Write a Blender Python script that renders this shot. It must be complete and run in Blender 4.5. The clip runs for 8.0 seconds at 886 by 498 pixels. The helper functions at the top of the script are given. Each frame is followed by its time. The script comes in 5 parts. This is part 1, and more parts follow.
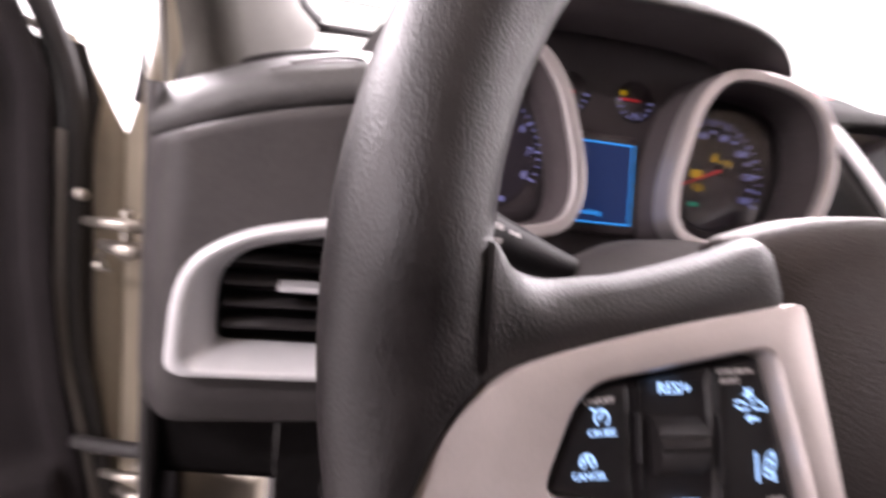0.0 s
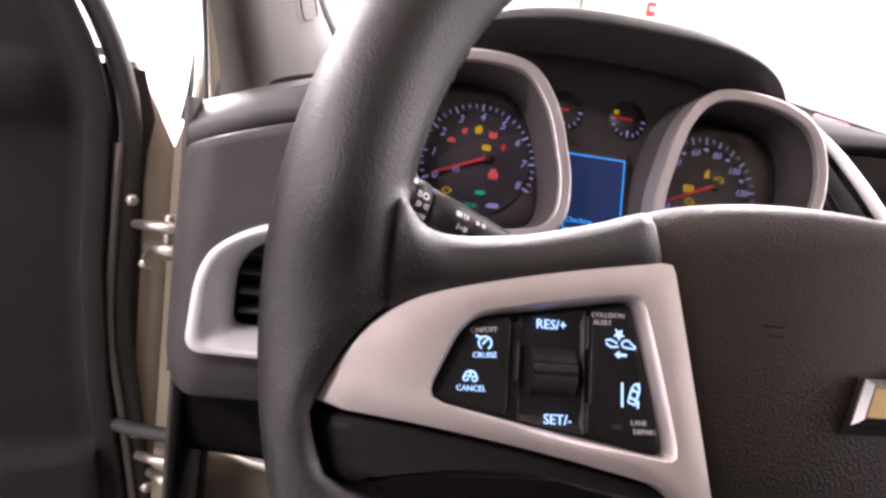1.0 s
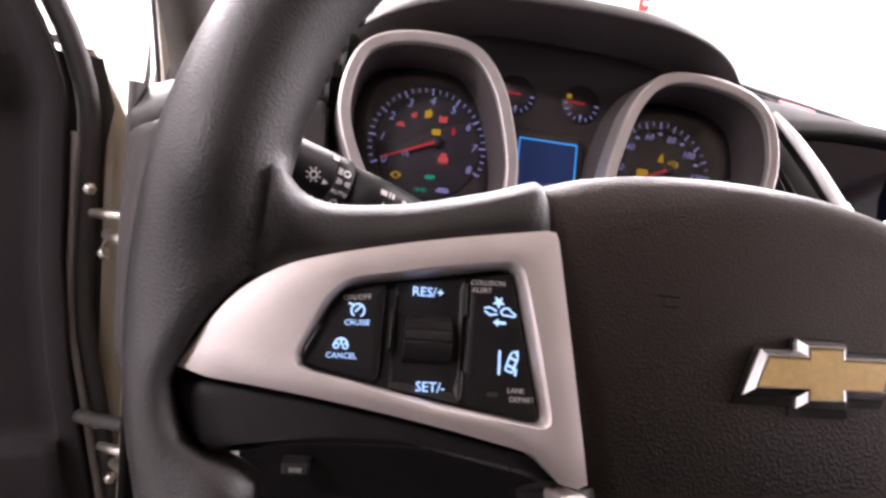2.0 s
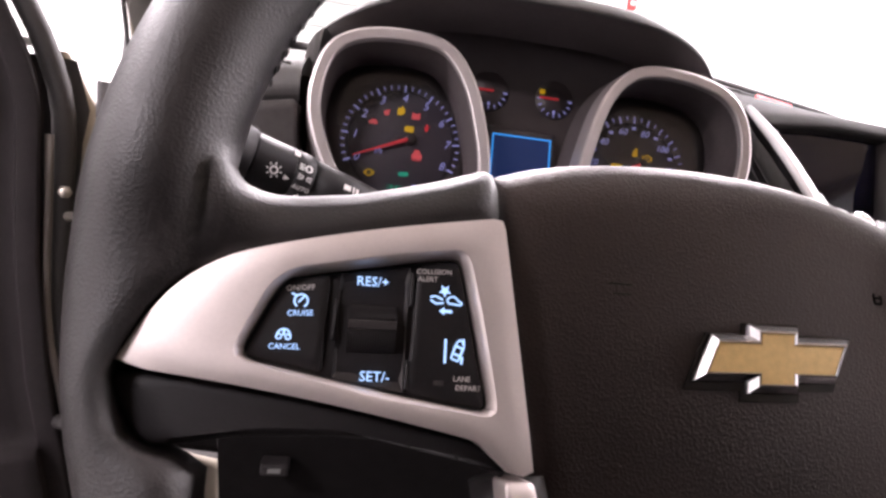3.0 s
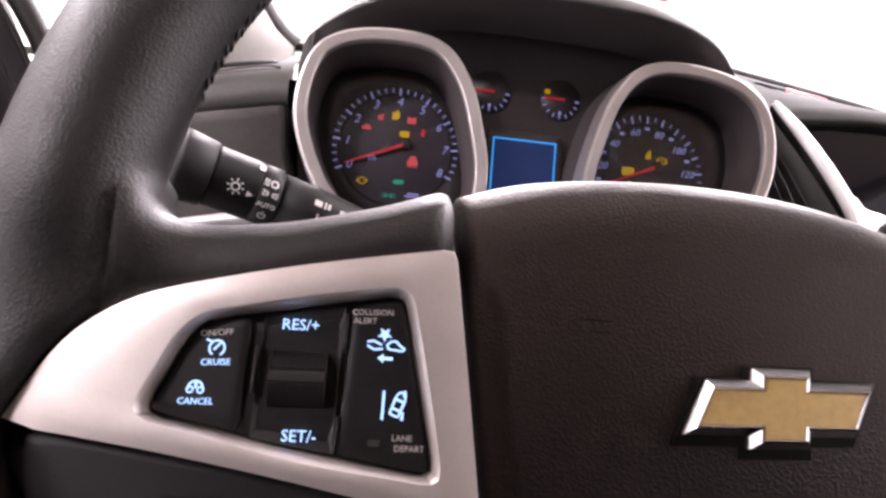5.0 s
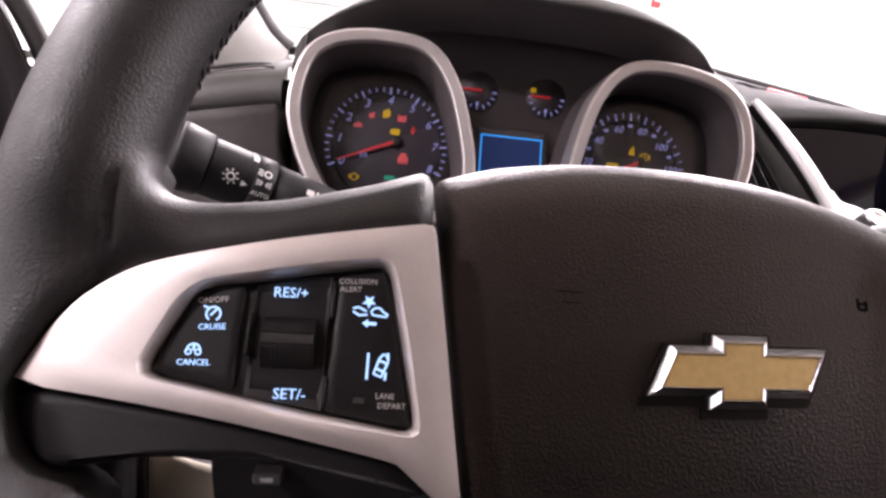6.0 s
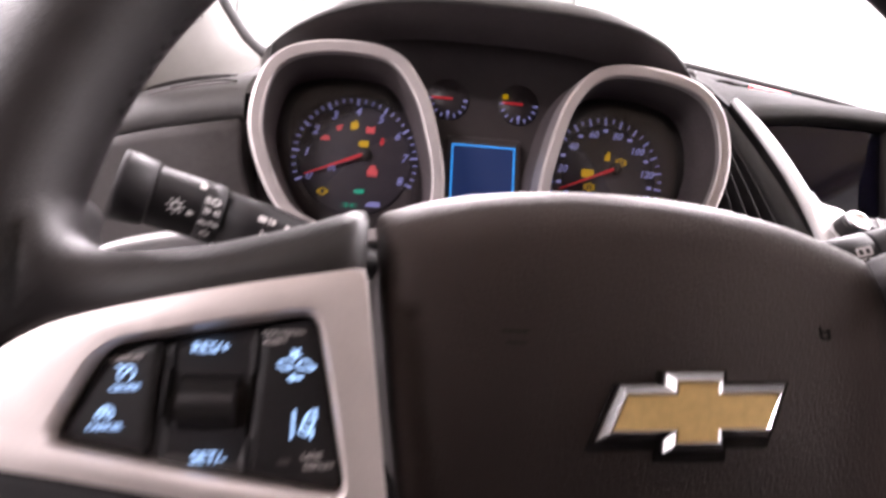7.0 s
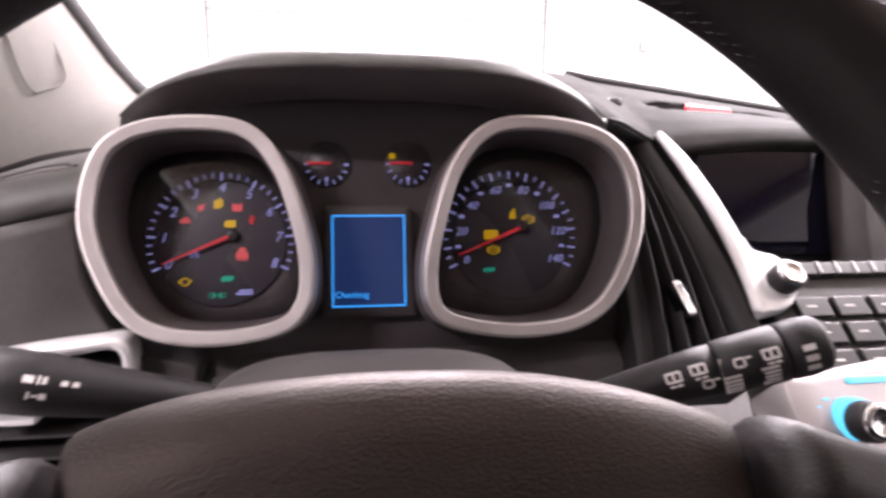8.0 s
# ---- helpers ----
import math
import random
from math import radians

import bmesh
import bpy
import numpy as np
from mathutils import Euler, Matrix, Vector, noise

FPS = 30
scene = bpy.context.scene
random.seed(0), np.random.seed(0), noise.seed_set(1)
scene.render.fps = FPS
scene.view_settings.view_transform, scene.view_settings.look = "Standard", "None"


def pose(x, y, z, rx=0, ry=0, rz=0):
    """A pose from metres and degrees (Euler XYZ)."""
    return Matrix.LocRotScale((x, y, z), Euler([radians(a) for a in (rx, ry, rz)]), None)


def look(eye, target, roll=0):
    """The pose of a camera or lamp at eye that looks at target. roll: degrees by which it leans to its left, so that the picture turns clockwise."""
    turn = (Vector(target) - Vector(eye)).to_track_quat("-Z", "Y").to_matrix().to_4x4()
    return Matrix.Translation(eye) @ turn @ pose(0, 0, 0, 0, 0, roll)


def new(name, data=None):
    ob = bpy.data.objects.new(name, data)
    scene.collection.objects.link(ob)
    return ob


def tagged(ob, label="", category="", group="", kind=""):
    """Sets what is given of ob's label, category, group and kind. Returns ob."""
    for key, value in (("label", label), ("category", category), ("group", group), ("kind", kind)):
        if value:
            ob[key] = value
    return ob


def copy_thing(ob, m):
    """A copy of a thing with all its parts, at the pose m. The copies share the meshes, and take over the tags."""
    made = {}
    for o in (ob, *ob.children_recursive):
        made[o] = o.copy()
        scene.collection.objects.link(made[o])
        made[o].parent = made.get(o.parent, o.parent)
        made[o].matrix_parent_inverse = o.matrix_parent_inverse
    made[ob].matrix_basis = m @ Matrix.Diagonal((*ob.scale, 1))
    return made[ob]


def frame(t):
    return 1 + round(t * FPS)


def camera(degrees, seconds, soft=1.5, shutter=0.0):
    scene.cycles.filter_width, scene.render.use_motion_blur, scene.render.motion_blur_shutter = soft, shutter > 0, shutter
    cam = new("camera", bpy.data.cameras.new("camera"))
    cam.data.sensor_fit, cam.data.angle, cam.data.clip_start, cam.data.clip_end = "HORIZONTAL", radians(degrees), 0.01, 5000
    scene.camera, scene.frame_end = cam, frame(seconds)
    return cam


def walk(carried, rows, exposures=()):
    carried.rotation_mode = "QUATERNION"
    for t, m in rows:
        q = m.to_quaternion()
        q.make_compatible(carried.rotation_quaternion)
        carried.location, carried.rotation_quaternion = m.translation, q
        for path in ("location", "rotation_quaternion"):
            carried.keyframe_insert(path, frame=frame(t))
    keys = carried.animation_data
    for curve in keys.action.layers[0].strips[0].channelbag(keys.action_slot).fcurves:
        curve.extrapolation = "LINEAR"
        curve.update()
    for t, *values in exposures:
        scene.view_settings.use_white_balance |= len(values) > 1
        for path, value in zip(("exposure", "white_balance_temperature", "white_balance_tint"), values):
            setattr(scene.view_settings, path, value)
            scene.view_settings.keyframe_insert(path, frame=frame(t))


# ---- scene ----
cam = camera(76.3, 8.0, soft=2.8, shutter=0.5)
PATH = [
    (0, (-0.1983, -0.0221, 1.1336), (0.0486, 0.9254, 0.9302), 7.73),
    (0.2, (-0.1843, -0.0261, 1.1396), (-0.0611, 0.9461, 0.9401), 5.83),
    (0.5, (-0.1653, -0.0571, 1.1316), (-0.0391, 0.9214, 0.9682), 8.23),
    (0.7, (-0.1636, -0.0643, 1.1255), (-0.0160, 0.9120, 0.9675), 7.83),
    (1, (-0.1693, -0.0640, 1.1246), (-0.0111, 0.9103, 0.9647), 8.33),
    (1.3, (-0.1504, -0.0637, 1.1208), (0.0077, 0.9089, 0.9504), 6.89),
    (1.5, (-0.1443, -0.0650, 1.1216), (0.0169, 0.9077, 0.9547), 8.23),
    (3, (-0.1211, -0.0702, 1.1191), (0.0528, 0.9014, 0.9588), 7.28),
    (3.5, (-0.1207, -0.0714, 1.1194), (0.0539, 0.9010, 0.9648), 6.89),
    (4, (-0.1221, -0.0533, 1.1110), (0.0409, 0.9192, 0.9446), 7.22),
    (4.2, (-0.1153, -0.0492, 1.1183), (0.0274, 0.9260, 0.9491), 6.82),
    (4.5, (-0.1051, -0.0438, 1.1282), (0.0099, 0.9335, 0.9503), 6.41),
    (5.8, (-0.0932, -0.0648, 1.1239), (0.0403, 0.9133, 0.9642), 6.52),
    (6, (-0.0927, -0.0638, 1.1218), (0.0338, 0.9151, 0.9611), 6.11),
    (6.5, (-0.0873, -0.0668, 1.1230), (0.0380, 0.9120, 0.9607), 5.58),
    (7, (-0.0755, -0.0551, 1.1346), (0.0555, 0.9216, 0.9648), 4.70),
    (7.2, (-0.0584, -0.0375, 1.1534), (0.0417, 0.9458, 0.9972), 2.26),
    (7.4, (-0.0497, -0.0371, 1.1775), (0.0493, 0.9502, 1.0452), 2.27),
    (7.5, (-0.0438, -0.0260, 1.1806), (0.0451, 0.9630, 1.0513), 1.96),
    (7.6, (-0.0353, -0.0220, 1.1821), (0.0689, 0.9646, 1.0443), 2.58),
    (7.7, (-0.0245, -0.0159, 1.1793), (0.0797, 0.9683, 1.0223), 2.14),
    (8, (-0.0031, -0.0112, 1.1814), (0.1359, 0.9667, 1.0062), 0.70),
]
walk(cam, [(t, look(eye, target, roll)) for t, eye, target, roll in PATH], [(0.0, 0.65), (0.5, 0.77), (1.0, 0.67), (1.5, 0.50), (3.0, 0.53), (4.5, 0.64), (6.5, 0.50), (7.0, 0.74), (7.4, 0.88), (8.0, 0.76)])

# ---- light ----
world = bpy.data.worlds.new("garage_air")
world.use_nodes = True
world.node_tree.nodes["Background"].inputs[0].default_value = (0.9, 0.95, 1.0, 1)
world.node_tree.nodes["Background"].inputs[1].default_value = 0.05
scene.world = world
scene.view_settings.exposure = 0.0


def area_lamp(name, m, sx, sy, watts, colour=(1.0, 0.885, 0.955)):
    lamp = bpy.data.lights.new(name, "AREA")
    lamp.shape, lamp.size, lamp.size_y, lamp.energy, lamp.color = "RECTANGLE", sx, sy, watts, colour
    ob = new(name, lamp)
    ob.matrix_world = m
    return ob


LAMP_W = 250.0
LAMP_SPOTS = [(-2.4, 3.1), (0.2, 3.1), (2.6, 3.1), (-2.6, 0.9), (2.8, 0.9), (-2.6, -1.8), (2.8, -1.8)]
for lx, ly in LAMP_SPOTS:
    area_lamp("tube_light", pose(lx, ly, 3.30), 1.2, 0.24, LAMP_W * (1.32 if ly > 2 else 0.55 if lx < 0 else 0.85))


# ---- materials ----
def mat(name, colour, rough=0.5, metal=0.0, spread=0.0, scale=40.0, bump=0.0, bump_scale=400.0, grain="noise", spec=0.5, rough_spread=0.0, coat=0.0):
    """A principled surface: colour varied by two scales of noise, and a fine relief. Scales are per metre."""
    m = bpy.data.materials.new(name)
    m.use_nodes = True
    nodes, links = m.node_tree.nodes, m.node_tree.links
    b = nodes["Principled BSDF"]
    b.inputs["Base Color"].default_value = (*colour, 1)
    b.inputs["Roughness"].default_value = rough
    b.inputs["Metallic"].default_value = metal
    b.inputs["Specular IOR Level"].default_value = spec
    b.inputs["Coat Weight"].default_value = coat
    co = nodes.new("ShaderNodeTexCoord")
    if spread or rough_spread:
        n1, n2 = nodes.new("ShaderNodeTexNoise"), nodes.new("ShaderNodeTexNoise")
        n1.inputs["Scale"].default_value, n2.inputs["Scale"].default_value = scale, scale * 9
        n1.inputs["Detail"].default_value = 4
        add = nodes.new("ShaderNodeMath")
        add.operation = "ADD"
        for n in (n1, n2):
            links.new(co.outputs["Object"], n.inputs["Vector"])
        links.new(n1.outputs["Fac"], add.inputs[0])
        links.new(n2.outputs["Fac"], add.inputs[1])
        if spread:
            r = nodes.new("ShaderNodeMapRange")
            r.inputs["From Min"].default_value, r.inputs["From Max"].default_value = 0.6, 1.4
            r.inputs["To Min"].default_value, r.inputs["To Max"].default_value = 1 - spread, 1 + spread
            mix = nodes.new("ShaderNodeVectorMath")
            mix.operation = "SCALE"
            mix.inputs[0].default_value = colour
            links.new(add.outputs[0], r.inputs["Value"])
            links.new(r.outputs["Result"], mix.inputs["Scale"])
            links.new(mix.outputs[0], b.inputs["Base Color"])
        if rough_spread:
            r = nodes.new("ShaderNodeMapRange")
            r.inputs["From Min"].default_value, r.inputs["From Max"].default_value = 0.6, 1.4
            r.inputs["To Min"].default_value, r.inputs["To Max"].default_value = rough - rough_spread, rough + rough_spread
            links.new(add.outputs[0], r.inputs["Value"])
            links.new(r.outputs["Result"], b.inputs["Roughness"])
    if bump:
        t = nodes.new("ShaderNodeTexVoronoi" if grain == "cells" else "ShaderNodeTexNoise")
        t.inputs["Scale"].default_value = bump_scale
        links.new(co.outputs["Object"], t.inputs["Vector"])
        bp = nodes.new("ShaderNodeBump")
        bp.inputs["Strength"].default_value = bump
        bp.inputs["Distance"].default_value = 0.0006
        links.new(t.outputs["Distance" if grain == "cells" else "Fac"], bp.inputs["Height"])
        links.new(bp.outputs[0], b.inputs["Normal"])
    return m


def glow(name, colour, strength):
    m = bpy.data.materials.new(name)
    m.use_nodes = True
    b = m.node_tree.nodes["Principled BSDF"]
    b.inputs["Base Color"].default_value = (*[c * 0.3 for c in colour], 1)
    b.inputs["Emission Color"].default_value = (*colour, 1)
    b.inputs["Emission Strength"].default_value = strength
    b.inputs["Roughness"].default_value = 0.5
    return m


def thin_glass(name, tint=(0.97, 0.99, 0.98)):
    m = bpy.data.materials.new(name)
    m.use_nodes = True
    nodes, links = m.node_tree.nodes, m.node_tree.links
    nodes.remove(nodes["Principled BSDF"])
    clear, gloss, mix = nodes.new("ShaderNodeBsdfTransparent"), nodes.new("ShaderNodeBsdfGlossy"), nodes.new("ShaderNodeMixShader")
    clear.inputs[0].default_value = (*tint, 1)
    gloss.inputs["Roughness"].default_value = 0.02
    mix.inputs[0].default_value = 0.05
    links.new(clear.outputs[0], mix.inputs[1])
    links.new(gloss.outputs[0], mix.inputs[2])
    links.new(mix.outputs[0], nodes["Material Output"].inputs[0])
    return m


M_LEATHER = mat("black_leather", (0.0090, 0.0070, 0.0070), 0.47, spread=0.3, scale=60, bump=0.17, bump_scale=1100, grain="cells", rough_spread=0.08, spec=0.37)
bevel = M_LEATHER.node_tree.nodes.new("ShaderNodeBevel")
bevel.samples = 6
bevel.inputs["Radius"].default_value = 0.009
for node in M_LEATHER.node_tree.nodes:
    if node.type == "BUMP":
        M_LEATHER.node_tree.links.new(bevel.outputs[0], node.inputs["Normal"])
M_PAD = mat("grained_black_vinyl", (0.0075, 0.0050, 0.0048), 0.48, spread=0.3, scale=50, bump=0.30, bump_scale=1150, grain="cells", rough_spread=0.07, spec=0.46)
M_PAD.node_tree.nodes["Principled BSDF"].inputs["Specular Tint"].default_value = (1.0, 0.84, 0.80, 1)
M_DASH = mat("charcoal_dash_plastic", (0.048, 0.0435, 0.0430), 0.50, spread=0.15, scale=30, bump=0.45, bump_scale=1300, rough_spread=0.06, spec=0.22)
M_DASH_TOP = mat("grey_dash_top_plastic", (0.066, 0.063, 0.062), 0.50, spread=0.15, scale=30, bump=0.45, bump_scale=1300, rough_spread=0.08, spec=0.38)
# dash top plastic again, darkened to offset the strong light on the passenger side
M_DASH_TOP_DIM = mat("dimmed_dash_top_plastic", (0.026, 0.0248, 0.0242), 0.7, spread=0.2, scale=30, bump=0.5, bump_scale=1300, rough_spread=0.06, spec=0.04)
M_INLAY = mat("dull_black_inlay", (0.010, 0.009, 0.009), 0.85, spread=0.25, scale=90, bump=0.3, bump_scale=900, spec=0.0)
M_STALK = mat("matt_black_stalk", (0.0125, 0.0110, 0.0118), 0.55, spread=0.2, scale=80, bump=0.10, bump_scale=1500, spec=0.25)
M_BLACK = mat("black_plastic", (0.0175, 0.0150, 0.0155), 0.46, spread=0.2, scale=80, bump=0.08, bump_scale=1500, spec=0.4)
M_BUTTON = mat("satin_black_button", (0.0135, 0.0120, 0.0130), 0.42, spread=0.2, scale=80, bump=0.06, bump_scale=1500, spec=0.28)
M_GLOSS = mat("gloss_black", (0.010, 0.009, 0.010), 0.15, spread=0.1, scale=40)
M_DIAL = mat("black_dial", (0.034, 0.0275, 0.029), 0.5, spread=0.15, scale=90)
M_DIAL_DISC = mat("dark_grey_dial_disc", (0.022, 0.018, 0.026), 0.5, spread=0.15, scale=90)
M_SILVER = mat("satin_silver_paint", (0.60, 0.540, 0.520), 0.42, metal=0.6, spread=0.05, scale=120, bump=0.06, bump_scale=2500, rough_spread=0.05)
M_BEZEL = mat("satin_gauge_silver", (0.47, 0.435, 0.435), 0.38, metal=0.65, spread=0.06, scale=120, rough_spread=0.05)
M_VENT = mat("satin_vent_silver", (0.61, 0.60, 0.61), 0.40, metal=0.25, spread=0.05, scale=100, rough_spread=0.05)
M_HEATER = mat("satin_heater_silver", (0.36, 0.335, 0.34), 0.42, metal=0.3, spread=0.06, scale=100, rough_spread=0.05)
M_CHROME = mat("chrome", (0.46, 0.45, 0.46), 0.17, metal=1.0, spread=0.04, scale=100, rough_spread=0.04)
M_GOLD = mat("gold_enamel", (0.70, 0.49, 0.20), 0.34, metal=0.25, spread=0.15, scale=400, bump=0.2, bump_scale=2600, coat=0.4)
M_BEIGE = mat("champagne_body_paint", (0.24, 0.205, 0.155), 0.35, metal=0.2, spread=0.08, scale=12, rough_spread=0.08, coat=0.3)
M_PILLAR = mat("light_grey_beige_trim", (0.086, 0.079, 0.069), 0.75, spread=0.08, scale=25, bump=0.35, bump_scale=900)
M_CREAM = mat("cream_plastic", (0.50, 0.44, 0.35), 0.5, spread=0.06, scale=30, bump=0.2, bump_scale=900)
M_RUBBER = mat("black_rubber", (0.02, 0.018, 0.018), 0.62, spread=0.25, scale=60, bump=0.3, bump_scale=700)
M_DOOR = mat("dark_door_panel", (0.0140, 0.0112, 0.0120), 0.7, spec=0.2, spread=0.2, scale=25, bump=0.5, bump_scale=1000)
M_STEEL = mat("zinc_plated_steel", (0.38, 0.35, 0.31), 0.35, metal=0.9, spread=0.2, scale=150, rough_spread=0.12)
M_EDGE = mat("grey_beige_edge_trim", (0.11, 0.098, 0.088), 0.5, spread=0.1, scale=40)
M_UNDER = mat("dark_hood_underside", (0.074, 0.062, 0.064), 0.6, spread=0.2, scale=40, bump=0.3, bump_scale=1300, spec=0.4)
M_WALL = mat("white_painted_wall", (0.80, 0.80, 0.79), 0.7, spread=0.03, scale=1.5, bump=0.1, bump_scale=60)
M_PANEL = mat("pale_grey_door_panel", (0.225, 0.236, 0.222), 0.55, spread=0.03, scale=2.0)
M_JOINT = mat("grey_joint", (0.13, 0.13, 0.125), 0.7, spread=0.15, scale=6)
M_CONCRETE = mat("sealed_concrete", (0.26, 0.25, 0.24), 0.45, spread=0.2, scale=2.0, bump=0.2, bump_scale=60, rough_spread=0.12)
M_CARPET = mat("dark_carpet", (0.035, 0.032, 0.031), 0.95, spread=0.3, scale=60, bump=0.8, bump_scale=500)
M_LINER = mat("headliner_fabric", (0.66, 0.54, 0.42), 0.9, spread=0.06, scale=30, bump=0.5, bump_scale=700)
M_SCREEN = mat("dark_glass_screen", (0.004, 0.004, 0.012), 0.06, spread=0.1, scale=20, spec=0.24)
M_WHITE_INK = mat("white_ink", (0.72, 0.70, 0.69), 0.55)
M_GREY_INK = mat("grey_ink", (0.62, 0.58, 0.57), 0.55)
M_STALK_INK = mat("pale_grey_ink", (0.50, 0.47, 0.46), 0.55)
M_RED = mat("red_plastic", (0.62, 0.02, 0.02), 0.4, spread=0.1, scale=60)
M_GLASS = thin_glass("windscreen_glass")
M_LENS = thin_glass("gauge_lens_glass", (0.96, 0.95, 0.96))
G_BLUE = glow("blue_button_light", (0.38, 0.58, 1.0), 1.15)
G_DIGIT = glow("violet_white_dial_light", (0.42, 0.42, 0.95), 0.22)
G_RED = glow("red_warning_light", (1.0, 0.03, 0.05), 0.18)
G_RED_WHITE = glow("hot_red_warning_light", (1.0, 0.12, 0.14), 0.18)
G_NEEDLE = glow("red_needle_light", (0.9, 0.03, 0.05), 0.14)
G_STRIP = glow("red_strip_light", (1.0, 0.025, 0.04), 0.85)
G_YELLOW = glow("amber_warning_light", (1.0, 0.62, 0.0), 0.16)
G_GREEN = glow("green_lamp_light", (0.0, 0.60, 0.36), 0.12)
G_CYAN = glow("cyan_display_line", (0.03, 0.30, 0.85), 0.85)
G_DISPLAY = glow("deep_blue_display", (0.008, 0.026, 0.115), 0.40)
G_CYAN_LAMP = glow("cyan_button_light", (0.12, 0.62, 1.0), 0.75)
G_TUBE = glow("lamp_diffuser", (1.0, 0.97, 0.93), 9.0)


# ---- mesh tools ----
def as_mesh(name, verts, faces, smooth=True):
    me = bpy.data.meshes.new(name)
    me.from_pydata([tuple(v) for v in verts], [], faces)
    me.update()
    bm = bmesh.new()
    bm.from_mesh(me)
    bmesh.ops.remove_doubles(bm, verts=bm.verts, dist=1e-6)
    bmesh.ops.recalc_face_normals(bm, faces=bm.faces)
    bm.to_mesh(me)
    bm.free()
    if smooth:
        for p in me.polygons:
            p.use_smooth = True
    return me


def part(name, me, material, parent=None, label="", m=None):
    ob = new(name, me)
    me.materials.clear()
    me.materials.append(material)
    if parent is not None:
        ob.parent = parent
    if m is not None:
        ob.matrix_basis = m
    if label:
        tagged(ob, label)
    return ob


def thing(name, m, label, category, group="", kind=""):
    ob = new(name)
    ob.empty_display_size = 0.05
    ob.matrix_world = m
    return tagged(ob, label, category, group, kind)


def loft(loops, closed=True, caps=(False, False)):
    """Quads between loops of equal length."""
    n = len(loops[0])
    verts, faces = [v for l in loops for v in l], []
    for a in range(len(loops) - 1):
        for i in range(n if closed else n - 1):
            j = (i + 1) % n
            faces.append((a * n + i, a * n + j, a * n + n + j, a * n + n + i))
    if caps[0]:
        faces.append(tuple(range(n)))
    if caps[1]:
        faces.append(tuple(len(verts) - n + i for i in range(n)))
    return verts, faces


def curve_through(points, n, closed=True):
    """A Catmull-Rom curve through the points, n places at even lengths."""
    pts = [Vector(p).to_3d() if len(p) == 2 else Vector(p) for p in points]
    k, fine = len(pts), []
    for i in range(k if closed else k - 1):
        p = [pts[(i + o) % k] if closed else pts[min(max(i + o, 0), k - 1)] for o in (-1, 0, 1, 2)]
        for s in range(16):
            t = s / 16
            fine.append(0.5 * (2 * p[1] + (p[2] - p[0]) * t + (2 * p[0] - 5 * p[1] + 4 * p[2] - p[3]) * t * t + (3 * p[1] - p[0] - 3 * p[2] + p[3]) * t ** 3))
    fine.append(pts[0] if closed else pts[-1])
    run = [0.0]
    for a, b in zip(fine, fine[1:]):
        run.append(run[-1] + (b - a).length)
    out, j = [], 0
    for i in range(n):
        want = run[-1] * (i / n if closed else i / (n - 1))
        while j < len(run) - 2 and run[j + 1] < want:
            j += 1
        f = (want - run[j]) / max(run[j + 1] - run[j], 1e-9)
        out.append(fine[j].lerp(fine[j + 1], f))
    return out


def rounded_poly(points, r, seg=5):
    """A closed outline with its corners rounded; r is one radius or one for each corner."""
    pts = [Vector(p).to_3d() if len(p) == 2 else Vector(p) for p in points]
    out, k = [], len(pts)
    for i in range(k):
        ri = r[i] if isinstance(r, (list, tuple)) else r
        a, b, c = pts[i - 1], pts[i], pts[(i + 1) % k]
        ra, rc = min(ri, 0.45 * (a - b).length), min(ri, 0.45 * (c - b).length)
        p, q = b + (a - b).normalized() * ra, b + (c - b).normalized() * rc
        for s in range(seg + 1):
            t = s / seg
            out.append((1 - t) ** 2 * p + 2 * t * (1 - t) * b + t * t * q)
    return out


def inset(loop, d):
    """Moves a closed loop in the xy plane inwards by d."""
    n, area = len(loop), sum(loop[i - 1].x * loop[i].y - loop[i].x * loop[i - 1].y for i in range(len(loop)))
    out = []
    for i in range(n):
        t = loop[(i + 1) % n] - loop[i - 1]
        side = Vector((-t.y, t.x, 0)).normalized() * (1 if area > 0 else -1)
        out.append(loop[i] + side * d)
    return out


def slab(outline, levels, lift=None, fill=True):
    """A plate: the outline at rising levels (inset, height), its top filled from the middle; lift(x, y) bends it."""
    lift = lift or (lambda x, y: 0.0)
    loops = [[Vector((p.x, p.y, h + lift(p.x, p.y))) for p in (inset(outline, d) if d else outline)] for d, h in levels]
    if fill:
        mid = sum((Vector((p.x, p.y, 0)) for p in loops[-1]), Vector()) / len(loops[-1])
        h, edge = levels[-1][1], loops[-1]
        for f in (0.75, 0.5, 0.25, 0.02):
            ring = [mid.lerp(Vector((p.x, p.y, 0)), f) for p in edge]
            loops.append([Vector((p.x, p.y, h + lift(p.x, p.y))) for p in ring])
    return loft(loops, True, (False, fill))


def tube(points, radii, seg=16, closed=False, caps=True, flat=1.0):
    """A round rod along the points."""
    pts = [Vector(p) for p in points]
    n, loops, up = len(pts), [], None
    radii = radii if isinstance(radii, (list, tuple)) else [radii] * n
    for i, p in enumerate(pts):
        t = (pts[(i + 1) % n] - pts[i - 1]) if closed else (pts[min(i + 1, n - 1)] - pts[max(i - 1, 0)])
        t.normalize()
        if up is None:
            up = t.orthogonal().normalized()
        up = (up - t * up.dot(t)).normalized()
        side = t.cross(up)
        loops.append([p + radii[i] * (math.cos(2 * math.pi * k / seg) * up + flat * math.sin(2 * math.pi * k / seg) * side) for k in range(seg)])
    if closed:
        loops.append(loops[0])
    return loft(loops, True, (caps and not closed, caps and not closed))


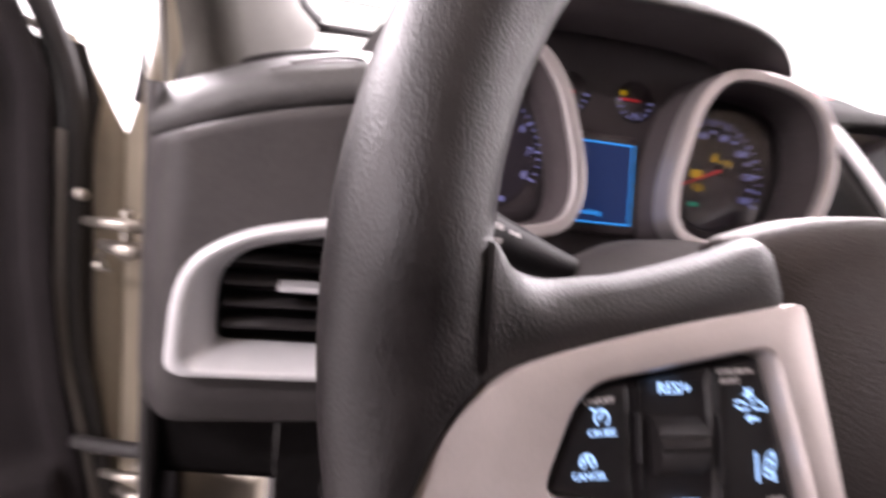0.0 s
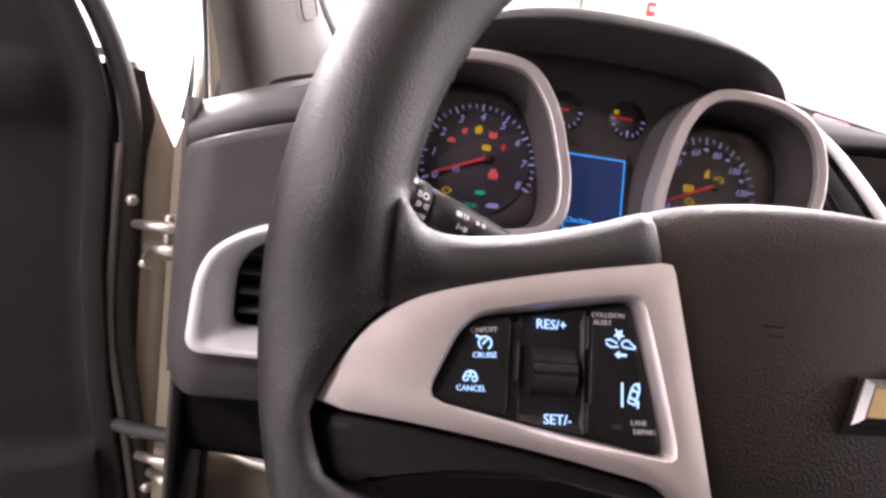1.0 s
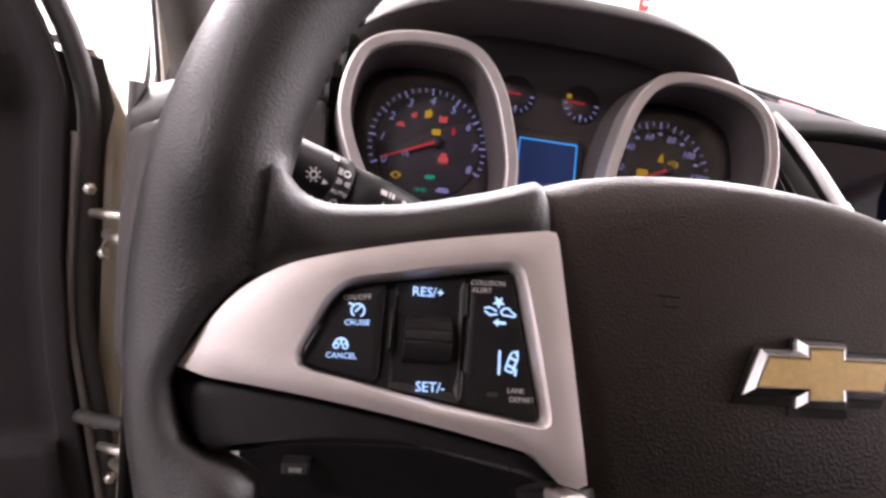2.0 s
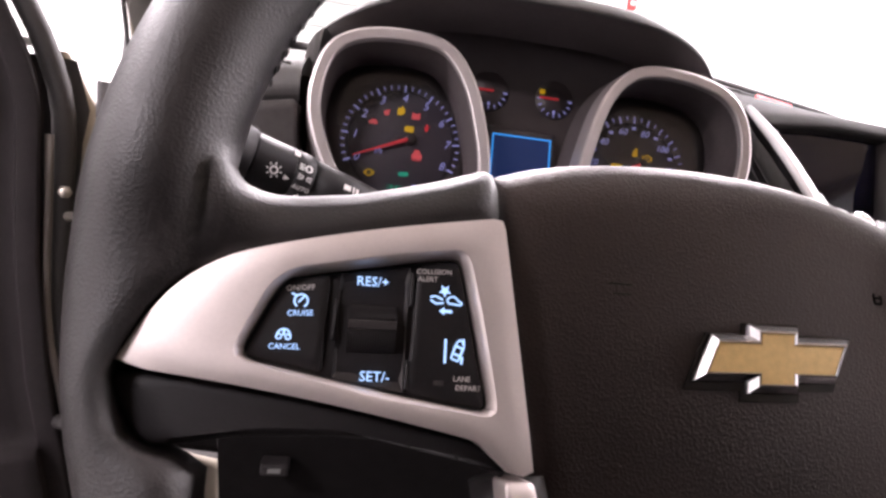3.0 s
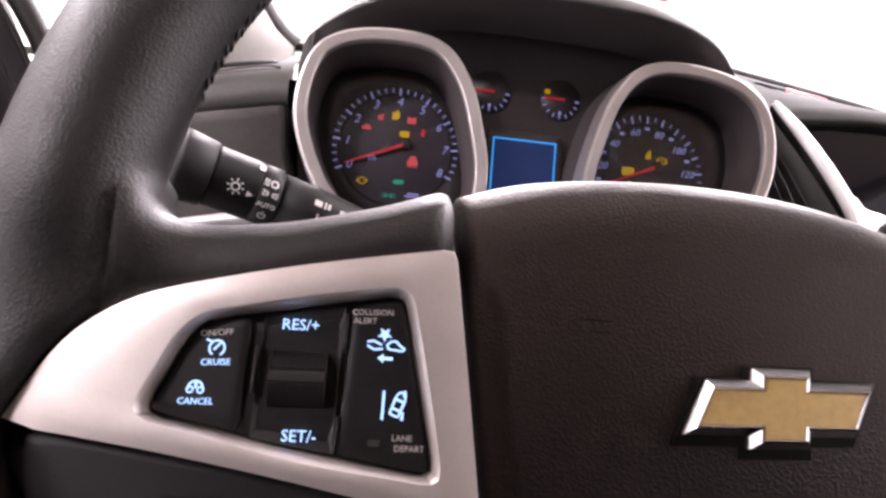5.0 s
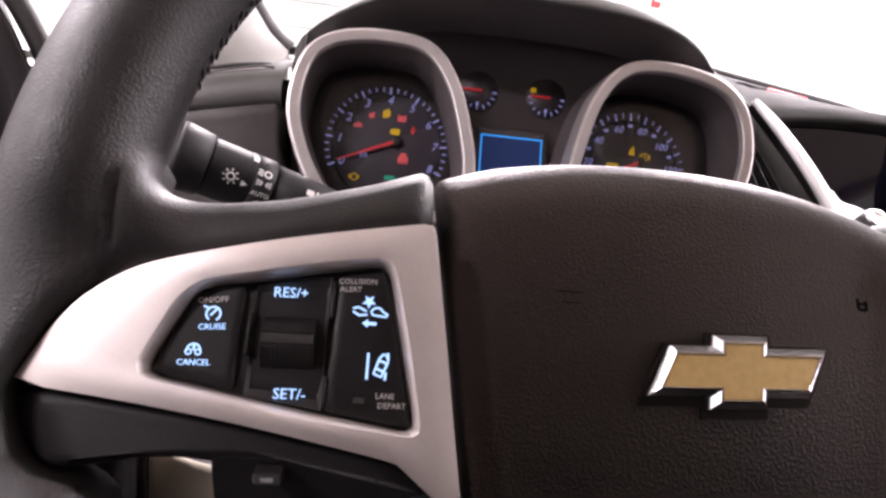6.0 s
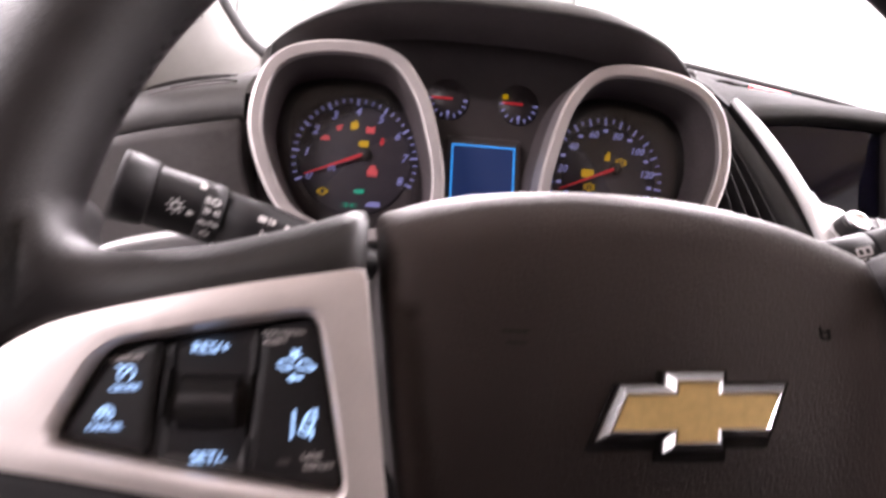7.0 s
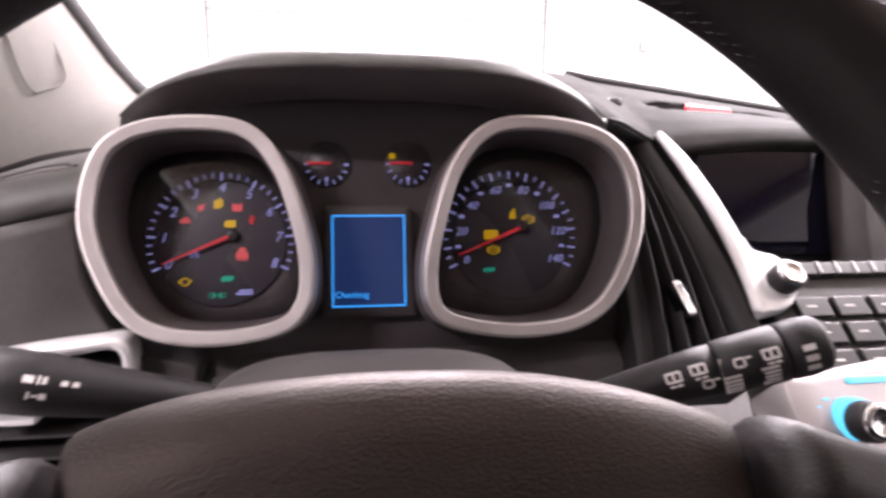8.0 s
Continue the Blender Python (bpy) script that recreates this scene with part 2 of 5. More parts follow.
def turned(profile, seg=32):
    """A lathe form about z: (radius, height) from bottom to top."""
    return loft([[Vector((r * math.cos(2 * math.pi * k / seg), r * math.sin(2 * math.pi * k / seg), h)) for k in range(seg)] for r, h in profile], True, (True, True))


def box(x0, y0, z0, x1, y1, z1, bevel=0.0):
    bm = bmesh.new()
    bmesh.ops.create_cube(bm, size=1)
    for v in bm.verts:
        v.co = Vector(((x0 + x1) / 2 + v.co.x * (x1 - x0), (y0 + y1) / 2 + v.co.y * (y1 - y0), (z0 + z1) / 2 + v.co.z * (z1 - z0)))
    if bevel:
        bmesh.ops.bevel(bm, geom=bm.edges, offset=bevel, segments=2, affect="EDGES", profile=0.6)
    me = bpy.data.meshes.new("box")
    bm.to_mesh(me)
    bm.free()
    return me


def joined(*pieces):
    """Several (verts, faces) in one."""
    verts, faces = [], []
    for v, f in pieces:
        faces += [tuple(i + len(verts) for i in q) for q in f]
        verts += list(v)
    return verts, faces


def moved(piece, m):
    return [m @ Vector(v) for v in piece[0]], piece[1]


def flat_shape(points, thick):
    """A flat plate of the closed outline, from z = 0 up to thick."""
    pts = [Vector(p).to_3d() for p in points]
    return loft([pts, [p + Vector((0, 0, thick)) for p in pts]], True, (True, True))


def lettering(text, size, m, slant=0.0, thick=0.0002, align="CENTER"):
    """The mesh of a line of writing, lying in the xy plane of m."""
    cu = bpy.data.curves.new("lettering", "FONT")
    cu.body, cu.size, cu.align_x, cu.align_y, cu.extrude, cu.shear, cu.resolution_u = text, size, align, "CENTER", thick, slant, 2
    ob = bpy.data.objects.new("lettering", cu)
    scene.collection.objects.link(ob)
    me = bpy.data.meshes.new_from_object(ob.evaluated_get(bpy.context.evaluated_depsgraph_get()))
    bpy.data.objects.remove(ob)
    bpy.data.curves.remove(cu)
    me.transform(m)
    return me


def mesh_of(piece, name="mesh", smooth=True, crease=0.0):
    """The mesh of (verts, faces); edges that bend by more than crease degrees stay sharp."""
    me = as_mesh(name, piece[0], piece[1], smooth)
    if crease:
        me.set_sharp_from_angle(angle=math.radians(crease))
    return me


def basis(o, x, y, z):
    return Matrix(((x[0], y[0], z[0], o[0]), (x[1], y[1], z[1], o[1]), (x[2], y[2], z[2], o[2]), (0, 0, 0, 1)))


# ---- garage ----
def plain(name, me, material, label, category, kind="structure"):
    return tagged(part(name, me, material), label, category, "", kind)


X0, X1, Y0, Y1, ZC = -4.2, 4.4, -5.0, 6.0, 3.45
plain("floor", box(X0 - 0.2, Y0 - 0.2, -0.15, X1 + 0.2, Y1 + 0.2, 0.0), M_CONCRETE, "smooth sealed grey concrete garage floor", "floor")
plain("ceiling", box(X0 - 0.2, Y0 - 0.2, ZC, X1 + 0.2, Y1 + 0.2, ZC + 0.15), M_WALL, "white painted garage ceiling", "ceiling")
plain("wall_west", box(X0 - 0.2, Y0, 0, X0, Y1, ZC), M_WALL, "bright white painted garage side wall", "wall")
plain("wall_east", box(X1, Y0, 0, X1 + 0.2, Y1, ZC), M_WALL, "bright white painted garage side wall", "wall")
plain("wall_south", box(X0, Y0 - 0.2, 0, X1, Y0, ZC), M_WALL, "bright white painted garage rear wall", "wall")
DX0, DX1, DZ = -1.51, 1.93, 3.0
plain("wall_north", box(X0, Y1, 0, DX0, Y1 + 0.2, ZC), M_WALL, "bright white painted wall beside the overhead door", "wall")
plain("wall_north_east", box(DX1, Y1, 0, X1, Y1 + 0.2, ZC), M_WALL, "bright white painted wall beside the overhead door", "wall")
plain("wall_north_lintel", box(DX0, Y1, DZ, DX1, Y1 + 0.2, ZC), M_WALL, "white painted lintel over the overhead door", "wall")

door = thing("garage_door", pose(0, Y1 + 0.05, 0), "white sectional overhead garage door with horizontal panels", "garage door", kind="structure")
part("backing", box(DX0, 0.045, 0, DX1, 0.06, DZ), M_JOINT, door, "grey joints between the panels")
panel_me = box(DX0 + 0.012, 0.0, 0.003, DX1 - 0.012, 0.04, 0.247, 0.003)
for k in range(12):
    part("panel", panel_me, M_PANEL, door, m=pose(0, 0, 0.25 * k))
for x in (DX0, DX1 - 0.012):
    part("edge_seal", box(x - 0.01, -0.02, 0, x + 0.022, 0.04, DZ, 0.003), M_JOINT, door, "dark rubber edge seal")

# small fittings on the wall beside the door
alarm = thing("alarm_box", pose(2.667, Y1, 2.98), "small red wall alarm box on the white wall", "alarm box")
part("body", box(-0.045, -0.06, -0.07, 0.045, -0.001, 0.07, 0.012), M_RED, alarm)
part("front_plate", box(-0.03, -0.066, -0.02, 0.03, -0.0605, 0.02, 0.003), M_WHITE_INK, alarm, "pale front plate")
switch = thing("wall_switch", pose(2.986, Y1, 2.28), "small grey switch box on the white wall", "switch")
part("body", box(-0.04, -0.05, -0.06, 0.04, -0.001, 0.06, 0.008), M_JOINT, switch)
part("button", box(-0.015, -0.06, -0.02, 0.015, -0.0505, 0.02, 0.004), M_WHITE_INK, switch)

first_lamp = thing("ceiling_light", pose(*LAMP_SPOTS[0], ZC), "white ceiling fitting with a long glowing diffuser", "ceiling light", "garage ceiling lights")
part("housing", box(-0.65, -0.15, -0.10, 0.65, 0.15, -0.001, 0.01), M_WALL, first_lamp)
part("diffuser", box(-0.62, -0.13, -0.125, 0.62, 0.13, -0.101, 0.008), G_TUBE, first_lamp, "glowing white diffuser")
for lx, ly in LAMP_SPOTS[1:]:
    copy_thing(first_lamp, pose(lx, ly, ZC))


# ---- car shell ----
def quad_sheet(points_rows, material, name, label, category, thick=0.012, kind=""):
    """A curved sheet through rows of points, with thickness."""
    rows = [[Vector(p) for p in r] for r in points_rows]
    v, f = loft(rows, False)
    ob = part(name, mesh_of((v, f)), material)
    solid = ob.modifiers.new("thick", "SOLIDIFY")
    solid.thickness, solid.offset = thick, 0.0
    return tagged(ob, label, category, "", kind)


# windscreen edge, from the cowl corner up along the pillar
WS = [(-0.198, 0.588, 1.217), (-0.217, 0.585, 1.232), (-0.234, 0.570, 1.257), (-0.247, 0.545, 1.288), (-0.268, 0.45, 1.365), (-0.290, 0.24, 1.49), (-0.31, 0.02, 1.56)]
quad_sheet([[(-0.45, -1.9, 1.56), (-0.45, -0.6, 1.62), (-0.42, 0.0, 1.575)], [(0.35, -1.9, 1.60), (0.35, -0.6, 1.66), (0.35, 0.05, 1.60)], [(1.15, -1.9, 1.56), (1.15, -0.6, 1.62), (1.12, 0.0, 1.575)]], M_LINER, "headliner", "pale grey fabric headliner of the cabin roof", "headliner", 0.02, "structure")
quad_sheet([[(-0.40, -1.9, 0.50), (-0.40, 0.6, 0.50), (-0.40, 0.85, 0.80)], [(1.10, -1.9, 0.50), (1.10, 0.6, 0.50), (1.10, 0.85, 0.80)]], M_CARPET, "cabin_floor", "dark carpeted cabin floor with rising footwell", "floor", 0.02, "structure")
# unseen wall added to keep the door opening's light off rim and pad
quad_sheet([[(-0.44, -1.9, 0.45), (-0.44, -0.16, 0.45)], [(-0.46, -1.9, 1.56), (-0.46, -0.22, 1.57)]], M_DOOR, "cabin_left_blocker", "added unseen dark wall that keeps side light out of the cabin", "side panel", 0.04, "structure")
quad_sheet([[(1.12, -1.9, 0.45), (1.12, 0.85, 0.45)], [(1.14, -1.9, 1.08), (1.14, 0.85, 1.12)]], M_DOOR, "cabin_side", "dark lower side panel of the cabin", "side panel", 0.04, "structure")
# unseen wall added on the right to cut light from the rear
quad_sheet([[(1.14, -1.88, 1.10), (1.14, -0.70, 1.10)], [(1.15, -1.88, 1.57), (1.15, -0.76, 1.57)]], M_DOOR, "cabin_right_blocker", "added unseen dark wall that keeps side light out of the cabin", "side panel", 0.04, "structure")
# added low panel, out of view: narrows the light through the window
quad_sheet([[(1.14, -0.70, 1.10), (1.14, -0.42, 1.10)], [(1.145, -0.73, 1.36), (1.145, -0.46, 1.36)]], M_DOOR, "cabin_right_low_blocker", "added unseen dark panel that limits light from the passenger window", "side panel", 0.04, "structure")
quad_sheet([[(1.145, -0.76, 1.565), (1.145, 0.0, 1.565)], [(1.15, -0.76, 1.61), (1.12, 0.0, 1.59)]], M_LINER, "roof_rail", "pale roof rail over the passenger window", "roof rail", 0.02, "structure")
quad_sheet([[(-0.45, -1.9, 0.45), (1.15, -1.9, 0.45)], [(-0.45, -1.9, 1.56), (1.15, -1.9, 1.56)]], M_DOOR, "cabin_rear", "dark rear panel of the cabin", "rear panel", 0.04, "structure")


# ---- dashboard ----
def seam_z(x):
    """Height of the seam between the dash top pad and the panel below it."""
    pts = [(-0.32, 1.098), (-0.283, 1.111), (-0.245, 1.126), (-0.214, 1.136), (-0.164, 1.147), (-0.10, 1.152), (0.20, 1.175), (0.26, 1.195), (0.60, 1.195), (1.1, 1.17)]
    for (a, za), (b, zb) in zip(pts, pts[1:]):
        if x <= b:
            return za + (zb - za) * max(0.0, (x - a)) / (b - a)
    return pts[-1][1]


dash = thing("dashboard", pose(0, 0.3, 1.0), "charcoal grained plastic dashboard with a grey top pad", "dashboard")
DASH_IN = dash.matrix_world.inverted()


def dash_part(name, piece, material, label="", thick=0.0, parent=None):
    ob = part(name, mesh_of(moved(piece, DASH_IN)), material, parent or dash, label)
    if thick:
        solid = ob.modifiers.new("thick", "SOLIDIFY")
        solid.thickness, solid.offset = thick, -1.0
    return ob


def ease(t):
    t = max(0.0, min(1.0, t))
    return t * t * (3 - 2 * t)


XS = [-0.287, -0.284, -0.275, -0.26, -0.24, -0.214, -0.19, -0.172, -0.160]
def top_profile(x):
    z, e = seam_z(x), 0.012 * max(0.0, (-x - 0.262) / 0.025)
    back = 1.222 + 0.06 * max(0.0, min(1.0, (x + 0.2) / 0.45))
    return [(x, 0.336 + e, z - 0.004), (x, 0.330 + e, z + 0.001), (x, 0.331 + e, z + 0.010), (x, 0.340 + e, z + 0.020), (x, 0.362, z + 0.0285), (x, 0.41, z + 0.036 - e), (x, 0.47, z + 0.044 - e), (x, 0.56, 1.204 - e), (x, 0.64, back - 0.006 - e), (x, 0.78, back - e)]


dash_part("top_pad", loft([top_profile(x) for x in XS], False), M_DASH_TOP, "grey grained top pad")
def top_height(x, y):
    """Height of the left top pad at a place of the plan."""
    prof = top_profile(x)[1:]
    for (_, a, za), (_, b, zb) in zip(prof, prof[1:]):
        if y <= b:
            return za + (zb - za) * (y - a) / (b - a)
    return prof[-1][2]


leaf = curve_through([(-0.224, 0.3455, 0), (-0.205, 0.3480, 0), (-0.188, 0.3485, 0), (-0.171, 0.3465, 0), (-0.180, 0.3525, 0), (-0.192, 0.3545, 0), (-0.207, 0.3510, 0)], 40)
dash_part("demister_slot", slab(leaf, [(0, -0.0020), (0, 0.0004), (0.0004, 0.0007)], top_height), M_UNDER, "dark slim demister slot")
dash_part("slot_lip", tube([(x, y, top_height(x, y) + 0.0005) for x, y, _ in curve_through([(-0.212, 0.3515, 0), (-0.200, 0.3545, 0), (-0.188, 0.3560, 0), (-0.176, 0.3535, 0), (-0.169, 0.3475, 0)], 20, False)], 0.0011, 6), M_DASH_TOP, "thin raised lip of the demister slot")
dash_part("rear_top_pad", loft([[(x, 0.43, 1.17), (x, 0.50, 1.192), (x, 0.56, 1.204), (x, 0.64, 1.216 + 0.015 * max(0.0, min(1.0, (x + 0.2) / 0.45))), (x, 0.78, 1.222 + 0.015 * max(0.0, min(1.0, (x + 0.2) / 0.45)))] for x in (-0.16, -0.13, -0.08, 0.0, 0.08, 0.14, 0.20, 0.26)], False), M_DASH_TOP, "grey pad behind the hood")


def panel_y(x, z):
    """How far away the dash front stands at a place."""
    y = 0.301 + 0.35 * max(0.0, z - 1.04) ** 1.3
    y += 0.9 * max(0.0, 0.965 - z) ** 1.2
    y += 0.030 * max(0.0, (-x - 0.262) / 0.025) ** 2
    return y + 0.006 * ease((x + 0.186) / 0.05) * ease((z - 1.068) / 0.03)


def around(loop, mid, n=120):
    """An outline in x and z as seen from a middle point, at even angles."""
    out, k = [], len(loop)
    for j in range(n):
        a = 2 * math.pi * j / n
        d, best = Vector((math.cos(a), math.sin(a), 0)), 0.0
        for q in range(k):
            p0, p1 = loop[q - 1] - mid, loop[q] - mid
            c0, c1 = d.x * p0.y - d.y * p0.x, d.x * p1.y - d.y * p1.x
            if c0 * c1 <= 0 and c0 != c1:
                best = max(best, (p0 + (p1 - p0) * (c0 / (c0 - c1))).dot(d))
        out.append(mid + d * best)
    return out


VENT_OUT = [(-0.2665, 0.9815), (-0.127, 0.979), (-0.125, 1.083), (-0.185, 1.0765), (-0.232, 1.0655), (-0.262, 1.044)]
VENT_IN = [(-0.243, 0.9935), (-0.139, 0.991), (-0.137, 1.071), (-0.185, 1.0635), (-0.228, 1.0535), (-0.2425, 1.035)]
VMID = Vector((-0.192, 1.028, 0))
edge = rounded_poly([(-0.291, 0.955), (-0.275, 0.943), (-0.095, 0.942), (-0.095, 1.060), (-0.130, 1.068), (-0.149, 1.088), (-0.158, 1.115), (-0.160, 1.1450), (-0.214, 1.1335), (-0.245, 1.1235), (-0.2885, 1.1065)], [0.02, 0.02, 0.002, 0.002, 0.01, 0.01, 0.01, 0.002, 0.02, 0.02, 0.004])
lo, li = around(edge, VMID, 180), around(rounded_poly(VENT_OUT, 0.012, 7), VMID, 180)
loops = [[Vector((p.x, panel_y(p.x, p.y) + 0.03, p.y)) for p in lo]]
loops += [[Vector((p.x, panel_y(p.x, p.y) + (0.004 if f == 0 else 0.0), p.y)) for p in [a.lerp(b, f) for a, b in zip(lo, li)]] for f in (0, 0.03, 0.12, 0.25, 0.4, 0.6, 0.8, 1.03)]
dash_part("front_panel", loft(loops), M_DASH, "charcoal grained front panel")
dash_part("lower_front_panel", loft([[(x, 0.36, 1.060), (x, 0.325, 1.058), (x, 0.308, 1.050), (x, 0.303, 1.03), (x, 0.301, 0.99), (x, 0.310, 0.955), (x, 0.34, 0.942)] for x in (-0.0955, -0.03, 0.05, 0.12, 0.165)], False), M_DASH, "charcoal panel under the gauges")
dash_part("end_cap", loft([[(-0.2905, 0.345, z), (-0.291, 0.44, z)] for z in (0.945, 1.0, 1.05, 1.10, 1.14)], False), M_DASH, "dark end cap beside the door opening", 0.006)
# dark sheet added to stop light leaking between front panel and gauges
dash_part("gauge_gap_blocker", loft([[(x, 0.356, 1.04), (x, 0.356, 1.10), (x, 0.358, 1.163)] for x in (-0.205, -0.17, -0.125)], False), M_INLAY, "added dark sheet that blocks stray light beside the gauges", 0.004)
# the speaker slot on the top pad
slot = [(x, 0.400, seam_z(x) + 0.0350) for x in (-0.258, -0.235, -0.205, -0.180)]
dash_part("defroster_slot", tube(curve_through(slot, 16, False), [0.0015 + 0.0035 * math.sin(math.pi * i / 15) for i in range(16)], 8, flat=0.45), M_BLACK, "dark curved defroster slot")

# hood over the instruments
def hood_arc(dy, dz, wide=0.0, band=0.0, low=0.0, n=49, sweep=0.06):
    """An arc of the hood: dy behind its nose, dz from its crest, band: share of the lit lip's height below the crest."""
    out = []
    for i in range(n):
        u = math.sin(math.pi / 2 * (-1 + 2 * i / (n - 1)))
        z = 1.2342 - 0.0349 * abs(u) ** 3.2 + dz - band * (0.001 + 0.0105 * (1 - abs(u) ** 3))
        out.append(Vector((0.006 + (0.154 + wide) * u, 0.300 + sweep * abs(u) ** 3 + dy, z - (low if i in (0, n - 1) else 0.0))))
    return out


under_loops = [hood_arc(0.0022, 0.0, -0.001, 1.0), hood_arc(0.008, -0.0012, -0.002, 1.0), hood_arc(0.03, -0.005, -0.006, 1.0), hood_arc(0.055, -0.012, -0.012, 1.0, sweep=0.03)]
dash_part("hood_underside", loft(under_loops, False), M_UNDER, "dark underside of the hood")
hood_loops = [hood_arc(0.0022, 0.0, -0.001, 1.0), hood_arc(0.0004, 0.0, 0.0, 0.94), hood_arc(0.0, 0.0, 0.0, 0.84), hood_arc(0.0025, 0.0, 0.001, 0.5), hood_arc(0.007, 0.0, 0.002, 0.16), hood_arc(0.013, -0.0002, 0.004, low=0.01), hood_arc(0.022, 0.0003, 0.006, low=0.03), hood_arc(0.040, -0.0015, 0.009, low=0.04, sweep=0.045), hood_arc(0.075, -0.007, 0.014, low=0.05, sweep=0.02), hood_arc(0.13, -0.020, 0.022, low=0.05, sweep=0.0), hood_arc(0.20, -0.042, 0.030, low=0.05, sweep=0.0), hood_arc(0.26, -0.066, 0.034, low=0.05, sweep=0.0)]
dash_part("binnacle_hood", loft(hood_loops, False), M_DASH_TOP, "grey arched hood over the gauges")

# right part of the dash top, over the centre screen
RIGHT = [(0.035, -0.014), (0.006, -0.003), (0.0, 0.0), (0.003, 0.005), (0.016, 0.0140), (0.036, 0.0235), (0.061, 0.0335), (0.101, 0.0470), (0.161, 0.0640)]
TRAY_FRONT = [(0.245, 0.472), (0.258, 0.462), (0.283, 0.467), (0.340, 0.484), (0.370, 0.492), (0.436, 0.508)]
TRAY_BACK = [(0.245, 0.480), (0.284, 0.498), (0.361, 0.513), (0.410, 0.515), (0.436, 0.510)]


def between(pts, x):
    if x <= pts[0][0]:
        return pts[0][1]
    for (a, ya), (b, yb) in zip(pts, pts[1:]):
        if x <= b:
            return ya + (yb - ya) * (x - a) / (b - a)
    return pts[-1][1]


def dip(x, y):
    """The shallow leaf shaped tray sunk into the pad."""
    if not 0.245 < x < 0.436:
        return 0.0
    return 0.0040 * ease(min(y - between(TRAY_FRONT, x), between(TRAY_BACK, x) - y) / 0.004)


BROW = [(0.222, 0.0), (0.245, -0.001), (0.278, 0.003), (0.305, 0.0055), (0.330, 0.006), (0.360, 0.0055), (0.400, 0.004), (0.600, 0.0)]


def right_front(x):
    """The front edge of the pad over the screen: how far away, and how high."""
    near = max(0.0, min(1.0, (0.222 - x) / 0.05))
    return 0.399 - 0.030 * near, 1.183 + 0.016 * near + between(BROW, x)


def fall(x, a):
    """The pad drops towards the passenger's side."""
    return -0.12 * (max(0.2, min(x, 0.6)) - 0.27) * max(0.0, min(1.0, (a - 0.016) / 0.085))


def keep(x, a):
    """The lifted corner beside the hood fades out behind its front edge."""
    return 0.016 * max(0.0, min(1.0, (0.222 - x) / 0.05)) * max(0.0, min(1.0, a / 0.08)) + between(BROW, x) * max(0.0, min(1.0, a / 0.06))


def right_profile(x):
    y, z = right_front(x)
    fine = RIGHT[:5] + [(0.020 + 0.003 * k, between(RIGHT[2:], 0.020 + 0.003 * k)) for k in range(31)] + [(0.125, between(RIGHT[2:], 0.125)), (0.161, RIGHT[-1][1])]
    return [(x, y + 0.036, z - 0.15)] + [(x, y + a, z + b + fall(x, a) - keep(x, a) - dip(x, y + a)) for a, b in fine] + [(x, 0.60, z + 0.063 + fall(x, 1) - keep(x, 1)), (x, 0.80, z + 0.055 + fall(x, 1) - keep(x, 1))]


dash_part("passenger_top_pad", loft([right_profile(x) for x in [0.165, 0.172, 0.18, 0.19, 0.2, 0.21, 0.222] + [0.228 + 0.008 * k for k in range(28)] + [0.46, 0.52, 0.6, 0.8, 1.05]], False), M_DASH_TOP_DIM, "grey grained top pad over the screen, darkened against strong light")
dash_part("pad_seam", tube(curve_through([(x, right_front(x)[0] + 0.0015, right_front(x)[1] + 0.0042) for x in (0.165, 0.178, 0.190, 0.202, 0.213)], 16, False), 0.0014, 8), M_RUBBER, "dark seam beside the hood")
dash_part("passenger_panel", loft([[(0.3735, y + 0.05, z) for y, z in ((0.40, 1.185), (0.372, 1.15), (0.34, 1.05), (0.36, 0.93))]] + [[(x, 0.40, 1.185), (x, 0.372, 1.15), (x, 0.34, 1.05), (x, 0.36, 0.93)] for x in (0.374, 0.377, 0.42, 0.5, 0.8, 1.08)], False), M_DASH, "charcoal panel of the passenger side")
tray = curve_through([(x, y, 0) for x, y in TRAY_FRONT + TRAY_BACK[::-1]], 60)


def pad_height(x, y):
    y0, z0 = right_front(x)
    for (a, za), (b, zb) in zip(RIGHT[2:], RIGHT[3:]):
        if y - y0 <= b:
            return z0 + za + (zb - za) * (y - y0 - a) / (b - a) + fall(x, y - y0) - keep(x, y - y0)
    return z0 + RIGHT[-1][1] + 0.06 * (y - y0 - RIGHT[-1][0]) + fall(x, 1) - keep(x, 1)


dash_part("tray_insert", slab(tray, [(0.0022, -0.004), (0.0024, 0.0008), (0.0034, 0.0010)], lambda x, y: pad_height(x, y) - dip(x, y)), M_INLAY, "dark leaf shaped inlay on the dash top")
strip = rounded_poly([(0.288, 0.478), (0.343, 0.495), (0.347, 0.503), (0.293, 0.490)], 0.002, 3)
strip_front = rounded_poly([(0.285, 0.4715), (0.325, 0.484), (0.327, 0.4885), (0.287, 0.4768)], 0.001, 3)
dash_part("red_strip", slab(strip, [(0, 0.0008), (0, 0.0050), (0.0006, 0.0054)], lambda x, y: pad_height(x, y) - dip(x, y)), G_STRIP, "glowing red indicator strip")
dash_part("pale_strip", slab(strip_front, [(0, 0.0002), (0, 0.0014), (0.0005, 0.0017)], lambda x, y: pad_height(x, y) - dip(x, y)), M_WHITE_INK, "pale strip below the red strip")
